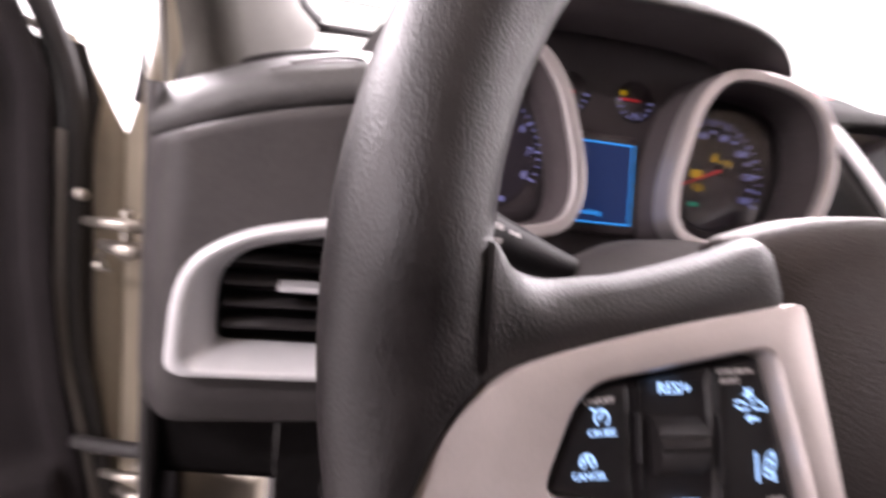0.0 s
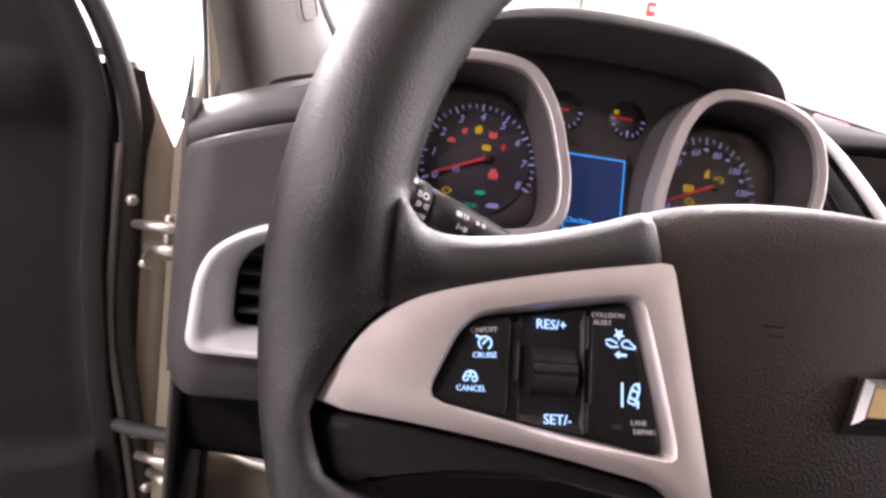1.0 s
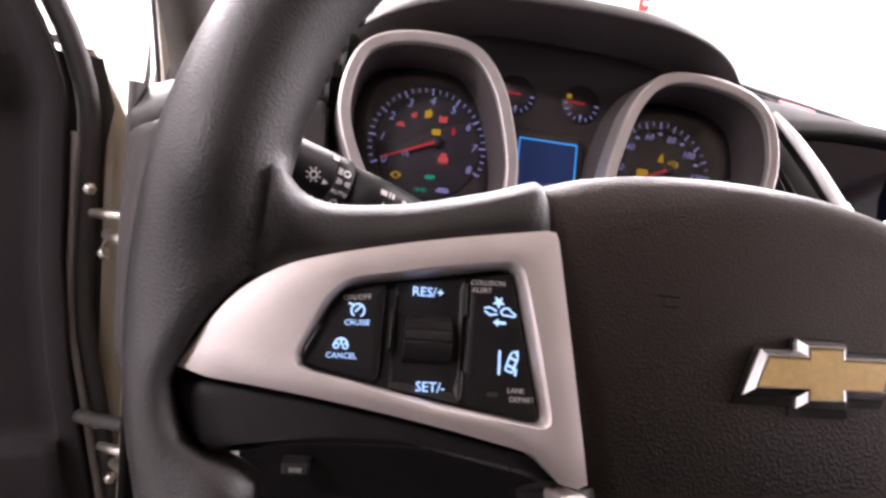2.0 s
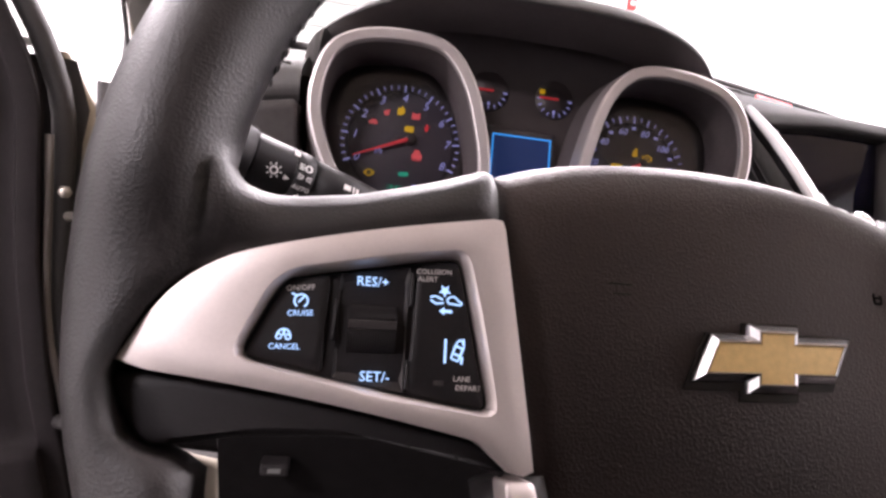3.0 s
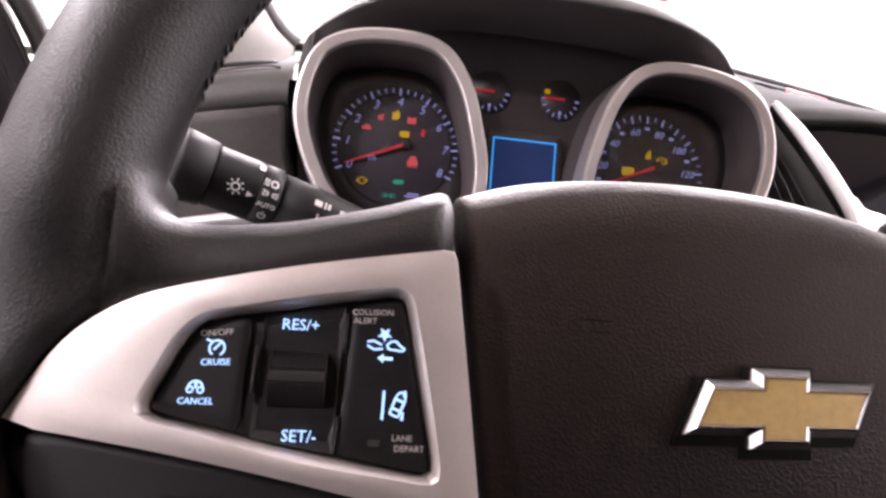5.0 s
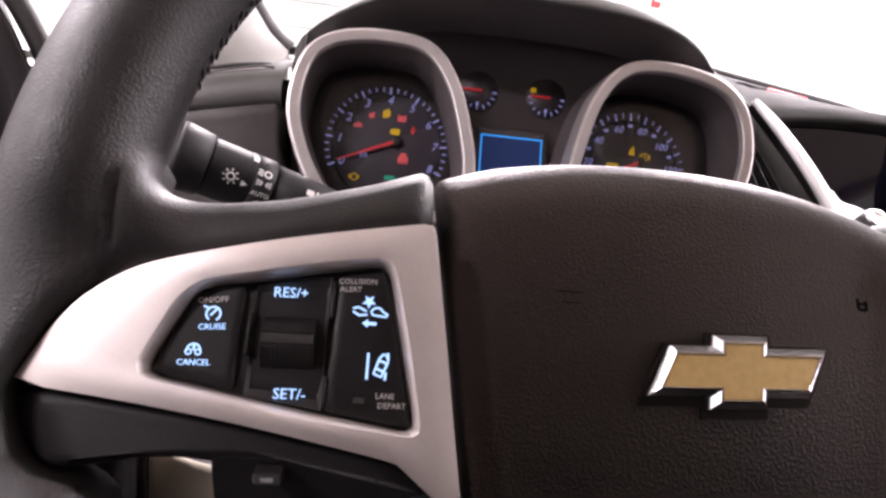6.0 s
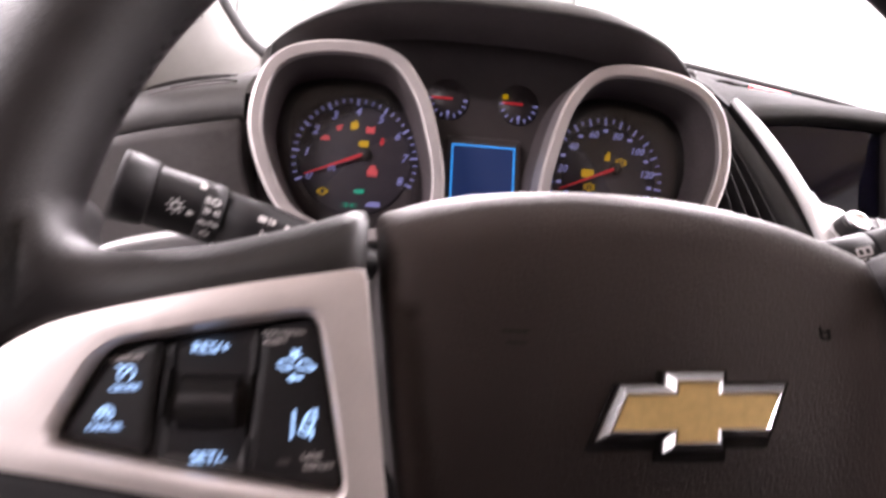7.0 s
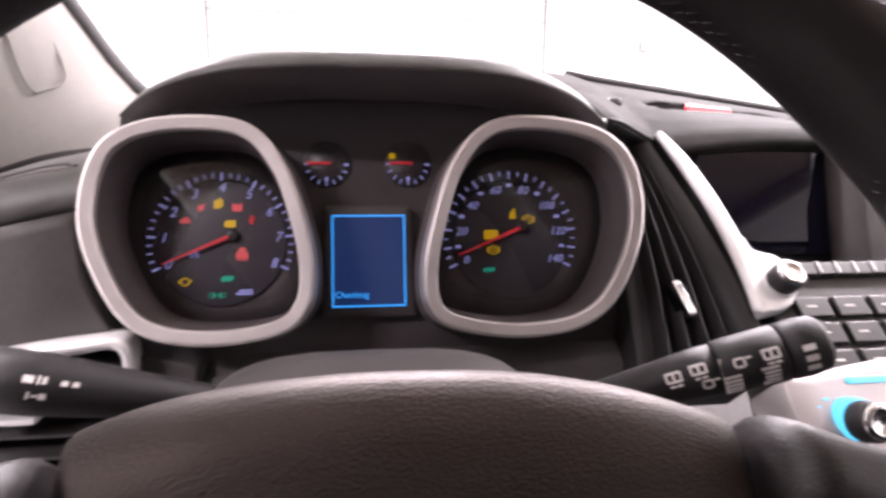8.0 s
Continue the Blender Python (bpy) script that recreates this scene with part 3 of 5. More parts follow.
dash_part("seal_ridge", tube(curve_through([(x, 0.558, pad_height(x, 0.558) + 0.0015) for x in (0.20, 0.24, 0.33, 0.43, 0.54, 0.8, 1.0)], 30, False), 0.0045, 8), M_RUBBER, "black rubber seal along the windscreen")
dash_part("sensor_cap", moved(turned([(0.0062, -0.004), (0.0062, 0.001), (0.0048, 0.003), (0.001, 0.0036)], 20), pose(0.2065, 0.452, pad_height(0.2065, 0.452))), M_DASH, "small round light sensor cap")


dash_part("under_panel", loft([[(x, 0.33, 0.945), (x, 0.352, 0.935), (x, 0.358, 0.90), (x, 0.365, 0.86), (x, 0.42, 0.70)] for x in (-0.203, -0.2, -0.1, 0.0, 0.1, 0.2)], False), M_INLAY, "black panel under the dash")

dash_part("under_panel_end", loft([[(x, 0.33, 0.945), (x, 0.352, 0.935), (x, 0.358, 0.90), (x, 0.362, 0.882 - 0.10 * (x + 0.285)), (x, 0.370, 0.871 - 0.10 * (x + 0.285)), (x, 0.40, 0.867 - 0.10 * (x + 0.285))] for x in (-0.285, -0.26, -0.23, -0.2035)], False), M_INLAY, "black short end of the panel under the dash")
dash_part("end_wall", loft([[(-0.287, 0.35, z), (-0.287, 0.46, z)] for z in (0.52, 0.70, 0.86, 0.945)], False), M_INLAY, "dark wall at the dash end", 0.006)

lever = thing("release_lever", pose(-0.157, 0.357, 0.8625), "small dark grey release lever under the dash", "lever")
part("grip", box(-0.011, -0.010, -0.005, 0.011, 0.004, 0.005, 0.002), M_BLACK, lever)
part("icon", box(-0.005, -0.0108, -0.002, 0.005, -0.0101, 0.002, 0.0002), M_JOINT, lever, "pale moulded symbol")

# ---- windscreen and pillar ----
glass_rows = [[(x, 0.80 - 0.0 * x, 1.245), (x, 0.55, 1.38), (x, 0.30, 1.50), (x, 0.06, 1.59)] for x in (-0.32, 0.0, 0.35, 0.7, 1.05)]
ws = thing("windscreen", pose(0, 0, 0), "clear laminated windscreen with a black edge seal", "windscreen")
pane = part("pane", mesh_of(loft(glass_rows, False)), M_GLASS, ws)
pane.visible_shadow = False
part("edge_seal", mesh_of(tube(curve_through(WS, 40, False), 0.0105, 10)), M_RUBBER, ws, "black rubber edge seal")
part("cowl_seal", mesh_of(tube(curve_through([(-0.198, 0.588, 1.217), (-0.17, 0.60, 1.220), (-0.08, 0.66, 1.232), (0.05, 0.70, 1.25)], 20, False), 0.0045, 8)), M_RUBBER, ws, "black rubber seal along the cowl")

pil = thing("a_pillar_trim", pose(0, 0, 0), "light grey-beige moulded windscreen pillar trim", "pillar trim")
inner = [(-0.262, 0.378, 1.158), (-0.262, 0.366, 1.175), (-0.266, 0.345, 1.21), (-0.276, 0.315, 1.27), (-0.295, 0.25, 1.36), (-0.31, 0.15, 1.46), (-0.32, 0.0, 1.545)]
cols = []
for a, b in zip(inner, [WS[0]] + WS[1:]):
    a, b = Vector(a), Vector(b)
    bulge = Vector((0.02, -0.012, 0.006))
    cols.append([a + Vector((-0.02, 0.02, 0)), a, *[a.lerp(b, t) + bulge * (4 * t * (1 - t)) for t in (0.15, 0.3, 0.45, 0.6, 0.75, 0.9)], b, b + Vector((-0.01, 0.02, 0))])
cols = [[c - Vector((0, 0, 0.05)) for c in cols[0]]] + cols
part("cover", mesh_of(loft(cols, False)), M_PILLAR, pil)
hcurve = curve_through([(-0.2378, 0.425, 1.269), (-0.2369, 0.4184, 1.2578), (-0.2327, 0.420, 1.2325), (-0.2291, 0.4266, 1.2178), (-0.2262, 0.4345, 1.2188), (-0.2226, 0.4607, 1.2301), (-0.2344, 0.4669, 1.264), (-0.2376, 0.4544, 1.2718)], 48)
part("airbag_flap_groove", mesh_of(tube(hcurve, 0.0009, 8, closed=True)), M_PILLAR, pil, "shallow oval groove in the trim")

# ---- door opening on the driver's side ----
def outset(c, k):
    """Moves and grows a thing from a fixed point, by k."""
    return Matrix.Translation(c) @ Matrix.Scale(k, 4) @ Matrix.Translation(-Vector(c))


OUTSET = outset((-0.24, 0.02, 1.134), 1.17)
body = thing("door_pillar", OUTSET, "champagne painted sheet metal hinge pillar of the car", "body pillar")
def pillar_row(z):
    """The bent sheet metal of the hinge pillar at a height, leaning back above the dash."""
    up = max(0.0, z - 1.10)
    ox = -0.336 + 0.30 * min(up, 0.075) if up else -0.336
    y = 0.372 - 0.47 * max(0.0, z - 1.14)
    return [(-0.270, y - 0.004, z), (-0.286, y, z), (-0.294, y + 0.018, z), (-0.297, y + 0.045, z), (0.5 * (ox - 0.300), y + 0.062, z), (ox + 0.004, y + 0.070, z), (ox, y + 0.085, z), (ox + 0.004, y + 0.12, z)]


part("pillar_skin", mesh_of(loft([pillar_row(z) for z in (0.5, 0.7, 0.85, 0.95, 1.02, 1.06, 1.10, 1.12, 1.14, 1.16, 1.18, 1.22, 1.28, 1.36, 1.46)], False)), M_BEIGE, body)
part("body_seam", mesh_of(tube(curve_through([(-0.2905, 0.3735, 0.9), (-0.2905, 0.3735, 1.05), (-0.2905, 0.3735, 1.12), (-0.2905, 0.352, 1.19), (-0.2905, 0.32, 1.25)], 20, False), 0.0018, 6)), M_JOINT, body, "thin sealed body seam")
part("opening_seal", mesh_of(tube(curve_through([(-0.2915, 0.352, 0.62), (-0.2925, 0.352, 0.90), (-0.290, 0.352, 1.05), (-0.280, 0.352, 1.13), (-0.268, 0.350, 1.19), (-0.272, 0.325, 1.26), (-0.285, 0.26, 1.36), (-0.30, 0.10, 1.50)], 40, False), 0.0042, 10)), M_RUBBER, body, "black rubber door opening seal")
part("gap_cover", mesh_of(loft([[(-0.3265, 0.4395, 1.125), (-0.317, 0.431, 1.125)], [(-0.322, 0.4385, 1.150), (-0.3135, 0.427, 1.152)], [(-0.3165, 0.430, 1.185), (-0.3135, 0.424, 1.185)]], False)), M_BLACK, body, "black gap cover", m=pose(0, -0.006, 0))

DOOR_AT = basis((-0.365, 0.44, 0.0), (-0.94, -0.342, 0), (0.342, -0.94, 0), (0, 0, 1))
dr = thing("driver_door", OUTSET @ DOOR_AT, "open driver's door with dark inner panel and black seals", "car door")
# in the door's own axes: x along the door away from its hinges, y towards the cabin, z up
def door_face(zs, y_of, x_of, xs):
    return loft([[Vector((x_of(z) + x, y_of(x, z), z)) for x in xs] for z in zs], False)


def door_edge(z):
    return 0.012 + 0.05 * max(0.0, (z - 1.12) / 0.12) ** 1.5 - 0.03 * max(0.0, (0.95 - z) / 0.2)


zs = [0.45, 0.6, 0.7, 0.80, 0.832, 0.838, 0.842, 0.848, 0.86, 0.9, 1.0, 1.08, 1.106, 1.112, 1.118, 1.135, 1.148, 1.153, 1.157, 1.165, 1.18, 1.21]
def door_y(x, z):
    inside = ease((x - 0.0165) / 0.002)
    step = 0.016 * ease((0.847 - z) / 0.012) * inside
    band = 0.011 * ease((z - 1.108) / 0.010) * ease((1.1575 - z) / 0.007) * ease((x - 0.03) / 0.015)
    return 0.0105 - 0.0060 * inside + step + band - (0.010 if x < 0.001 else 0.0)


part("inner_panel", mesh_of(door_face(zs, door_y, door_edge, [0.0, 0.002, 0.004, 0.0160, 0.0170, 0.0180, 0.0190, 0.03, 0.038, 0.046, 0.06, 0.12, 0.25, 0.5, 0.85])), M_DOOR, dr, "dark grained inner panel with a ledge")
part("edge_strip", mesh_of(tube(curve_through([(door_edge(z) - 0.004, 0.004, z) for z in (0.45, 0.7, 0.86, 0.95, 1.05, 1.10)], 24, False), 0.0032, 8)), M_EDGE, dr, "pale metal edge strip")
part("weather_seal", mesh_of(tube(curve_through([(door_edge(z) - 0.012, -0.006, z) for z in (0.45, 0.7, 0.86, 0.95, 1.05, 1.12, 1.17, 1.21, 1.25)], 40, False), 0.0085, 10)), M_RUBBER, dr, "black rubber door seal")
part("seal_bed", mesh_of(door_face((0.45, 0.7, 0.86, 0.95, 1.05, 1.12, 1.16), lambda x, z: -0.012, door_edge, [-0.030, -0.020, -0.010, 0.002])), M_RUBBER, dr, "black band under the door seal")
DOOR_IN = DOOR_AT.inverted()
shut = []
for z, xr in ((0.45, -0.336), (0.8, -0.336), (1.0, -0.334), (1.07, -0.331), (1.094, -0.334), (1.12, -0.347), (1.145, -0.359), (1.166, -0.371)):
    shut.append([DOOR_IN @ Vector(p) for p in ((-0.392, 0.452, z), (-0.376, 0.4525, z), (0.5 * (xr - 0.376), 0.456, z), (xr, 0.458, z), (xr - 0.004, 0.475, z), (xr - 0.03, 0.53, z))])
part("shut_face", mesh_of(loft(shut, False)), M_BEIGE, dr, "champagne painted shut face")
part("outer_skin", box(-0.012, -0.12, 0.45, 0.86, -0.09, 1.12, 0.01), M_BEIGE, dr, "champagne painted outer skin")
part("window_frame", mesh_of(tube(curve_through([(0.045, -0.03, 1.165), (0.07, -0.03, 1.23), (0.12, -0.03, 1.33), (0.25, -0.03, 1.48), (0.55, -0.03, 1.54), (0.86, -0.03, 1.54)], 30, False), 0.016, 10)), M_RUBBER, dr, "black window frame")
frame_line = [(0.045, 1.165), (0.055, 1.195), (0.07, 1.23), (0.095, 1.285), (0.12, 1.33)]
part("sail_panel", mesh_of(loft([[(x - 0.004, -0.028, z), (x + 0.004, -0.020, z), (x + 0.03, -0.012, z), (x + 0.12, -0.010, z), (x + 0.30, -0.010, z)] for x, z in [(0.036, 1.135)] + frame_line], False)), M_DOOR, dr, "dark triangular mirror panel")
part("clip", box(0.018, -0.028, 1.166, 0.05, -0.004, 1.171, 0.001), M_WHITE_INK, dr, "white trim clip")


def hinge(x, y, z):
    """A hinge between the pillar and the door's front edge."""
    at = DOOR_IN @ Matrix.Translation((x, y, z))
    h = part("hinge", mesh_of(moved(joined(tube([(-0.022, 0.01, 0.006), (-0.004, 0.0, 0.008), (0.016, -0.004, 0.008), (0.024, 0.006, 0.008)], [0.0035, 0.0045, 0.005, 0.0045], 10), tube([(-0.012, 0.012, -0.010), (0.004, 0.0, -0.010), (0.022, -0.002, -0.010)], [0.004, 0.006, 0.006], 10), moved(turned([(0.003, -0.019), (0.0045, -0.017), (0.0045, 0.016), (0.003, 0.018)], 14), pose(0.006, 0.004, 0))), at)), M_STEEL, dr, "bolted zinc-plated hinge")
    for bx, bz in ((-0.026, 0.024), (-0.014, -0.026)):
        part("bolt", mesh_of(moved(turned([(0.0048, 0.0), (0.0048, 0.004), (0.0025, 0.006)], 6), at @ pose(bx, 0.016, bz, 90))), M_STEEL, h, "small bolt head")


hinge(-0.327, 0.405, 1.034)
hinge(-0.315, 0.405, 0.838)
chk = thing("door_check_strap", OUTSET, "dark door check strap and wire loop at the hinges", "check strap")
part("strap", mesh_of(tube(curve_through([(-0.36, 0.43, 0.862), (-0.335, 0.415, 0.866), (-0.30, 0.40, 0.872), (-0.265, 0.395, 0.885)], 16, False), 0.006, 8)), M_RUBBER, chk)
part("wire_loop", mesh_of(tube(curve_through([(-0.325, 0.41, 1.024), (-0.334, 0.409, 1.022), (-0.3385, 0.41, 1.014), (-0.335, 0.41, 1.007), (-0.331, 0.41, 1.008)], 20, False), 0.0010, 8)), M_EDGE, chk, "bent steel wire loop")
kick = thing("kick_panel", OUTSET, "cream plastic kick panel below the dash end", "kick panel")
def kick_row(z):
    """The panel's bent section at a height; its top falls away from the door."""
    fade = ease((z - 0.70) / 0.15)
    return [(x, y, z - 0.45 * max(0.0, x + 0.262) * fade) for x, y in ((-0.280, 0.402), (-0.277, 0.389), (-0.270, 0.384), (-0.258, 0.382), (-0.240, 0.384), (-0.224, 0.390), (-0.218, 0.402), (-0.217, 0.50))]


part("cover", mesh_of(loft([kick_row(z) for z in (0.52, 0.70, 0.80, 0.855, 0.863, 0.867)] + [[(x, y + 0.006, z + 0.002) for x, y, z in kick_row(0.867)]], False)), M_CREAM, kick)


# ---- side air vent ----
vent = thing("side_air_vent", pose(0, 0.292, 0), "dark louvred side air vent with a satin silver frame", "air vent")
# local: x, z across, y away from the driver
def vent_loop(pts, y, r):
    return [Vector((p.x, y, p.y)) for p in rounded_poly(pts, r, 7)]


outer_pts, inner_pts = VENT_OUT, VENT_IN
RO, RI = [0.012, 0.016, 0.012, 0.02, 0.02, 0.03], [0.008, 0.010, 0.008, 0.015, 0.015, 0.014]
o, i = vent_loop(outer_pts, 0, RO), vent_loop(inner_pts, 0, RI)
ring = []
for f, y in ((0, 0.014), (0, 0.001), (0.06, -0.0015), (0.30, -0.002), (0.42, 0.0), (0.75, 0.010), (0.97, 0.016), (1.0, 0.030)):
    ring.append([Vector((a.x + (b.x - a.x) * f, y, a.z + (b.z - a.z) * f)) for a, b in zip(o, i)])
part("frame", mesh_of(loft(ring)), M_VENT, vent, "satin silver frame")
part("housing", mesh_of(loft([[p + Vector((0, 0.029, 0)) for p in i], [p + Vector((0, 0.07, 0)) for p in i]], True, (False, True))), M_BLACK, vent, "black recess")
for k in range(5):
    z = 1.003 + 0.0135 * k
    x0 = -0.240 + max(0, k - 3) * 0.008
    part("louvre", mesh_of(moved(flat_shape(rounded_poly([(x0, 0), (-0.141, 0), (-0.141, 0.016), (x0, 0.016)], 0.002, 3), 0.0022), pose(0, 0.022, z, 14))), M_BLACK, vent)
part("tab", box(-0.208, 0.010, 1.0305, -0.182, 0.026, 1.0340, 0.0012), M_VENT, vent, "small chrome slider tab")

# ---- steering column and stalks ----
col = thing("steering_column", pose(0, 0, 0), "charcoal plastic steering column shroud", "steering column")
def col_ring(y, z, w, h):
    return [Vector((w * math.copysign(abs(math.cos(a)) ** 0.6, math.cos(a)), y, z + h * math.copysign(abs(math.sin(a)) ** 0.6, math.sin(a)))) for a in [2 * math.pi * k / 36 for k in range(36)]]


part("shroud", mesh_of(loft([col_ring(0.125, 1.035, 0.045, 0.04), col_ring(0.13, 1.037, 0.06, 0.052), col_ring(0.16, 1.043, 0.070, 0.054), col_ring(0.21, 1.045, 0.074, 0.053), col_ring(0.228, 1.042, 0.076, 0.052), col_ring(0.25, 1.034, 0.078, 0.048), col_ring(0.33, 1.015, 0.085, 0.040)], True, (True, True))), M_DASH, col)


def stalk(name, root, tip, label):
    r, t = Vector(root), Vector(tip)
    x = (t - r).normalized()
    y = Vector((0, -0.5, 1)) - x * Vector((0, -0.5, 1)).dot(x)
    y.normalize()
    return thing(name, basis(r, x, y, x.cross(y)), label, "stalk"), (t - r).length


def lathe_x(profile, seg=28):
    return loft([[Vector((h, r * math.cos(2 * math.pi * k / seg), r * math.sin(2 * math.pi * k / seg))) for k in range(seg)] for r, h in profile], True, (True, True))


def on_stalk(ob, me_list, material, name, x, angle, r, label=""):
    """Writing wrapped on the side of a stalk: angle from its top towards the driver."""
    me = me_list
    for v in me.vertices:
        a = (math.radians(angle) - v.co.y / r) * (-1 if ob["flip"] else 1)
        v.co = Vector((x - v.co.x if ob["flip"] else x + v.co.x, (r + v.co.z) * math.cos(a), (r + v.co.z) * math.sin(a)))
    return part(name, me, material, ob, label)


def sun_icon(r):
    pieces = []
    ringp = [(r * 0.55 * math.cos(a), r * 0.55 * math.sin(a)) for a in [2 * math.pi * k / 20 for k in range(20)]]
    ringq = [(r * 0.36 * math.cos(a), r * 0.36 * math.sin(a)) for a in [2 * math.pi * k / 20 for k in range(20)]]
    v = [Vector((*p, 0.0001)) for p in ringp] + [Vector((*p, 0.0001)) for p in ringq]
    pieces.append((v, [(k, (k + 1) % 20, 20 + (k + 1) % 20, 20 + k) for k in range(20)]))
    for k in range(8):
        pieces.append(moved(flat_shape([(0.7 * r, -0.08 * r), (r, -0.08 * r), (r, 0.08 * r), (0.7 * r, 0.08 * r)], 0.0001), pose(0, 0, 0, 0, 0, 45 * k)))
    return mesh_of(joined(*pieces), smooth=False)


def bars(rows, thick=0.00015):
    """Plain bars (x, y, w, h) for small marks that cannot be made out."""
    return mesh_of(joined(*[flat_shape([(x - w / 2, y - h / 2), (x + w / 2, y - h / 2), (x + w / 2, y + h / 2), (x - w / 2, y + h / 2)], thick) for x, y, w, h in rows]), smooth=False)


ls, ll = stalk("light_stalk", (-0.064, 0.226, 1.0730), (-0.1780, 0.189, 1.1112), "black headlamp and indicator stalk with white symbols")
ls["flip"] = True
part("arm", mesh_of(lathe_x([(0.006, -0.02), (0.0070, 0.0), (0.0085, 0.025), (0.0105, 0.05), (0.0118, 0.065), (0.0120, ll - 0.0405)])), M_STALK, ls)
part("ring", mesh_of(lathe_x([(0.0115, ll - 0.041), (0.0130, ll - 0.0402), (0.0130, ll - 0.0322), (0.0121, ll - 0.0318)])), M_STALK, ls, "fixed ring with lamp symbols")
grip = [(0.0127 + (0.0004 if k % 2 else 0.0), ll - 0.0315 + 0.0004 * k) for k in range(46)]
part("twist_grip", mesh_of(lathe_x([(0.0118, ll - 0.032)] + grip + [(0.0121, ll - 0.0132)])), M_STALK, ls, "ribbed twist grip")
part("end_knob", mesh_of(lathe_x([(0.0127, ll - 0.0130), (0.0138, ll - 0.0122), (0.0148, ll - 0.002), (0.0146, ll + 0.0004), (0.0138, ll + 0.0004), (0.0110, ll - 0.0016), (0.002, ll - 0.0030)])), M_STALK, ls, "dished end knob")
on_stalk(ls, sun_icon(0.0034), M_WHITE_INK, "lamp_symbol", ll - 0.0225, 62, 0.0132)
on_stalk(ls, mesh_of(flat_shape([(-0.0014, -0.0012), (0.0012, 0), (-0.0014, 0.0012)], 0.0001), smooth=False), M_WHITE_INK, "arrow_mark", ll - 0.0288, 67, 0.0132)
on_stalk(ls, lettering("AUTO", 0.0028, Matrix.Identity(4)), M_WHITE_INK, "auto_lettering", ll - 0.0362, 76, 0.0132)
def arc_mark(r, w, a0=0, a1=360, n=18):
    """A flat arc line."""
    turns = [math.radians(a0 + (a1 - a0) * k / n) for k in range(n + 1)]
    verts = [Vector((s * math.cos(a), s * math.sin(a), 0.0001)) for s in (r, r - w) for a in turns]
    return verts, [(k, k + 1, n + 2 + k, n + 1 + k) for k in range(n)]


def bar_mark(x, y, w, h, turn=0.0):
    return moved(flat_shape([(-w / 2, -h / 2), (w / 2, -h / 2), (w / 2, h / 2), (-w / 2, h / 2)], 0.0001), pose(x, y, 0, 0, 0, turn))


beam_rays = [bar_mark(-0.0026, 0.0011 - 0.0011 * k, 0.0022, 0.0005, -8) for k in range(3)]
on_stalk(ls, mesh_of(joined(moved(arc_mark(0.0017, 0.0006), pose(0.0006, 0, 0)), *beam_rays), smooth=False), M_WHITE_INK, "low_beam_mark", ll - 0.0362, 34, 0.0132)
side_rays = [bar_mark(s * 0.0026, 0.0009 * k, 0.0014, 0.0004, 20 * s * k) for s in (-1, 1) for k in (-1, 0, 1)]
on_stalk(ls, mesh_of(joined(moved(arc_mark(0.0011, 0.0005, 90, 270), pose(0.0018, 0, 0)), moved(arc_mark(0.0011, 0.0005, -90, 90), pose(-0.0018, 0, 0)), *side_rays), smooth=False), M_WHITE_INK, "side_lamp_mark", ll - 0.0362, 54, 0.0132)
on_stalk(ls, mesh_of(joined(arc_mark(0.0017, 0.0005, 120, 420), bar_mark(0, 0.0012, 0.0005, 0.0018)), smooth=False), M_WHITE_INK, "off_mark", ll - 0.0362, 98, 0.0132)
# a rectangular highlight on the stalk, painted as a pale bar
on_stalk(ls, bars([(0, 0, 0.0024, 0.0034)]), M_STALK_INK, "highlight_mark", ll - 0.0306, 8, 0.0134)
for x, a, rows in ((0.066, 34, [(-0.003, 0.0, 0.0034, 0.0026), (0.0002, 0, 0.0008, 0.0032), (0.0020, 0, 0.0012, 0.0026)]), (0.056, 36, [(-0.0018, 0, 0.0022, 0.0018), (0.0018, 0, 0.0022, 0.0018)]), (0.066, 62, [(-0.002, 0, 0.0008, 0.0026), (0.0, 0, 0.0018, 0.0008), (0.0024, 0, 0.0022, 0.0022)])):
    on_stalk(ls, bars(rows), M_GREY_INK, "indicator_mark", x, a, 0.0119)

wsk, wl = stalk("wiper_stalk", (0.060, 0.217, 1.0615), (0.178, 0.181, 1.1077), "black wiper stalk with grey symbols")
wsk["flip"] = False
part("arm", mesh_of(lathe_x([(0.0050, -0.02), (0.0058, 0.0), (0.0066, 0.025), (0.0078, 0.045), (0.0092, 0.065), (0.0104, 0.080), (0.0106, wl - 0.042)])), M_STALK, wsk)
part("ring", mesh_of(lathe_x([(0.0104, wl - 0.0415), (0.0114, wl - 0.0407), (0.0116, wl - 0.017), (0.0108, wl - 0.0165)])), M_STALK, wsk, "turning ring with marks")
part("end_knob", mesh_of(lathe_x([(0.0100, wl - 0.016), (0.0115, wl - 0.015), (0.0119, wl - 0.008), (0.0112, wl - 0.002), (0.0095, wl), (0.003, wl + 0.0008)])), M_STALK, wsk, "rounded end knob")
lines = [(0, 0.0036 - 0.0018 * k, 0.0058, 0.0010) for k in range(5)] + [(-0.0033, 0, 0.0008, 0.0086)]
pane_mark = [(0, 0.0019, 0.0062, 0.0010), (0, -0.0016, 0.0050, 0.0010), (-0.0028, 0, 0.0009, 0.0036), (0.0028, 0, 0.0009, 0.0036), (0, 0.0002, 0.0010, 0.0030), (-0.0012, -0.0034, 0.0022, 0.0009), (0.0016, -0.0034, 0.0022, 0.0009)]
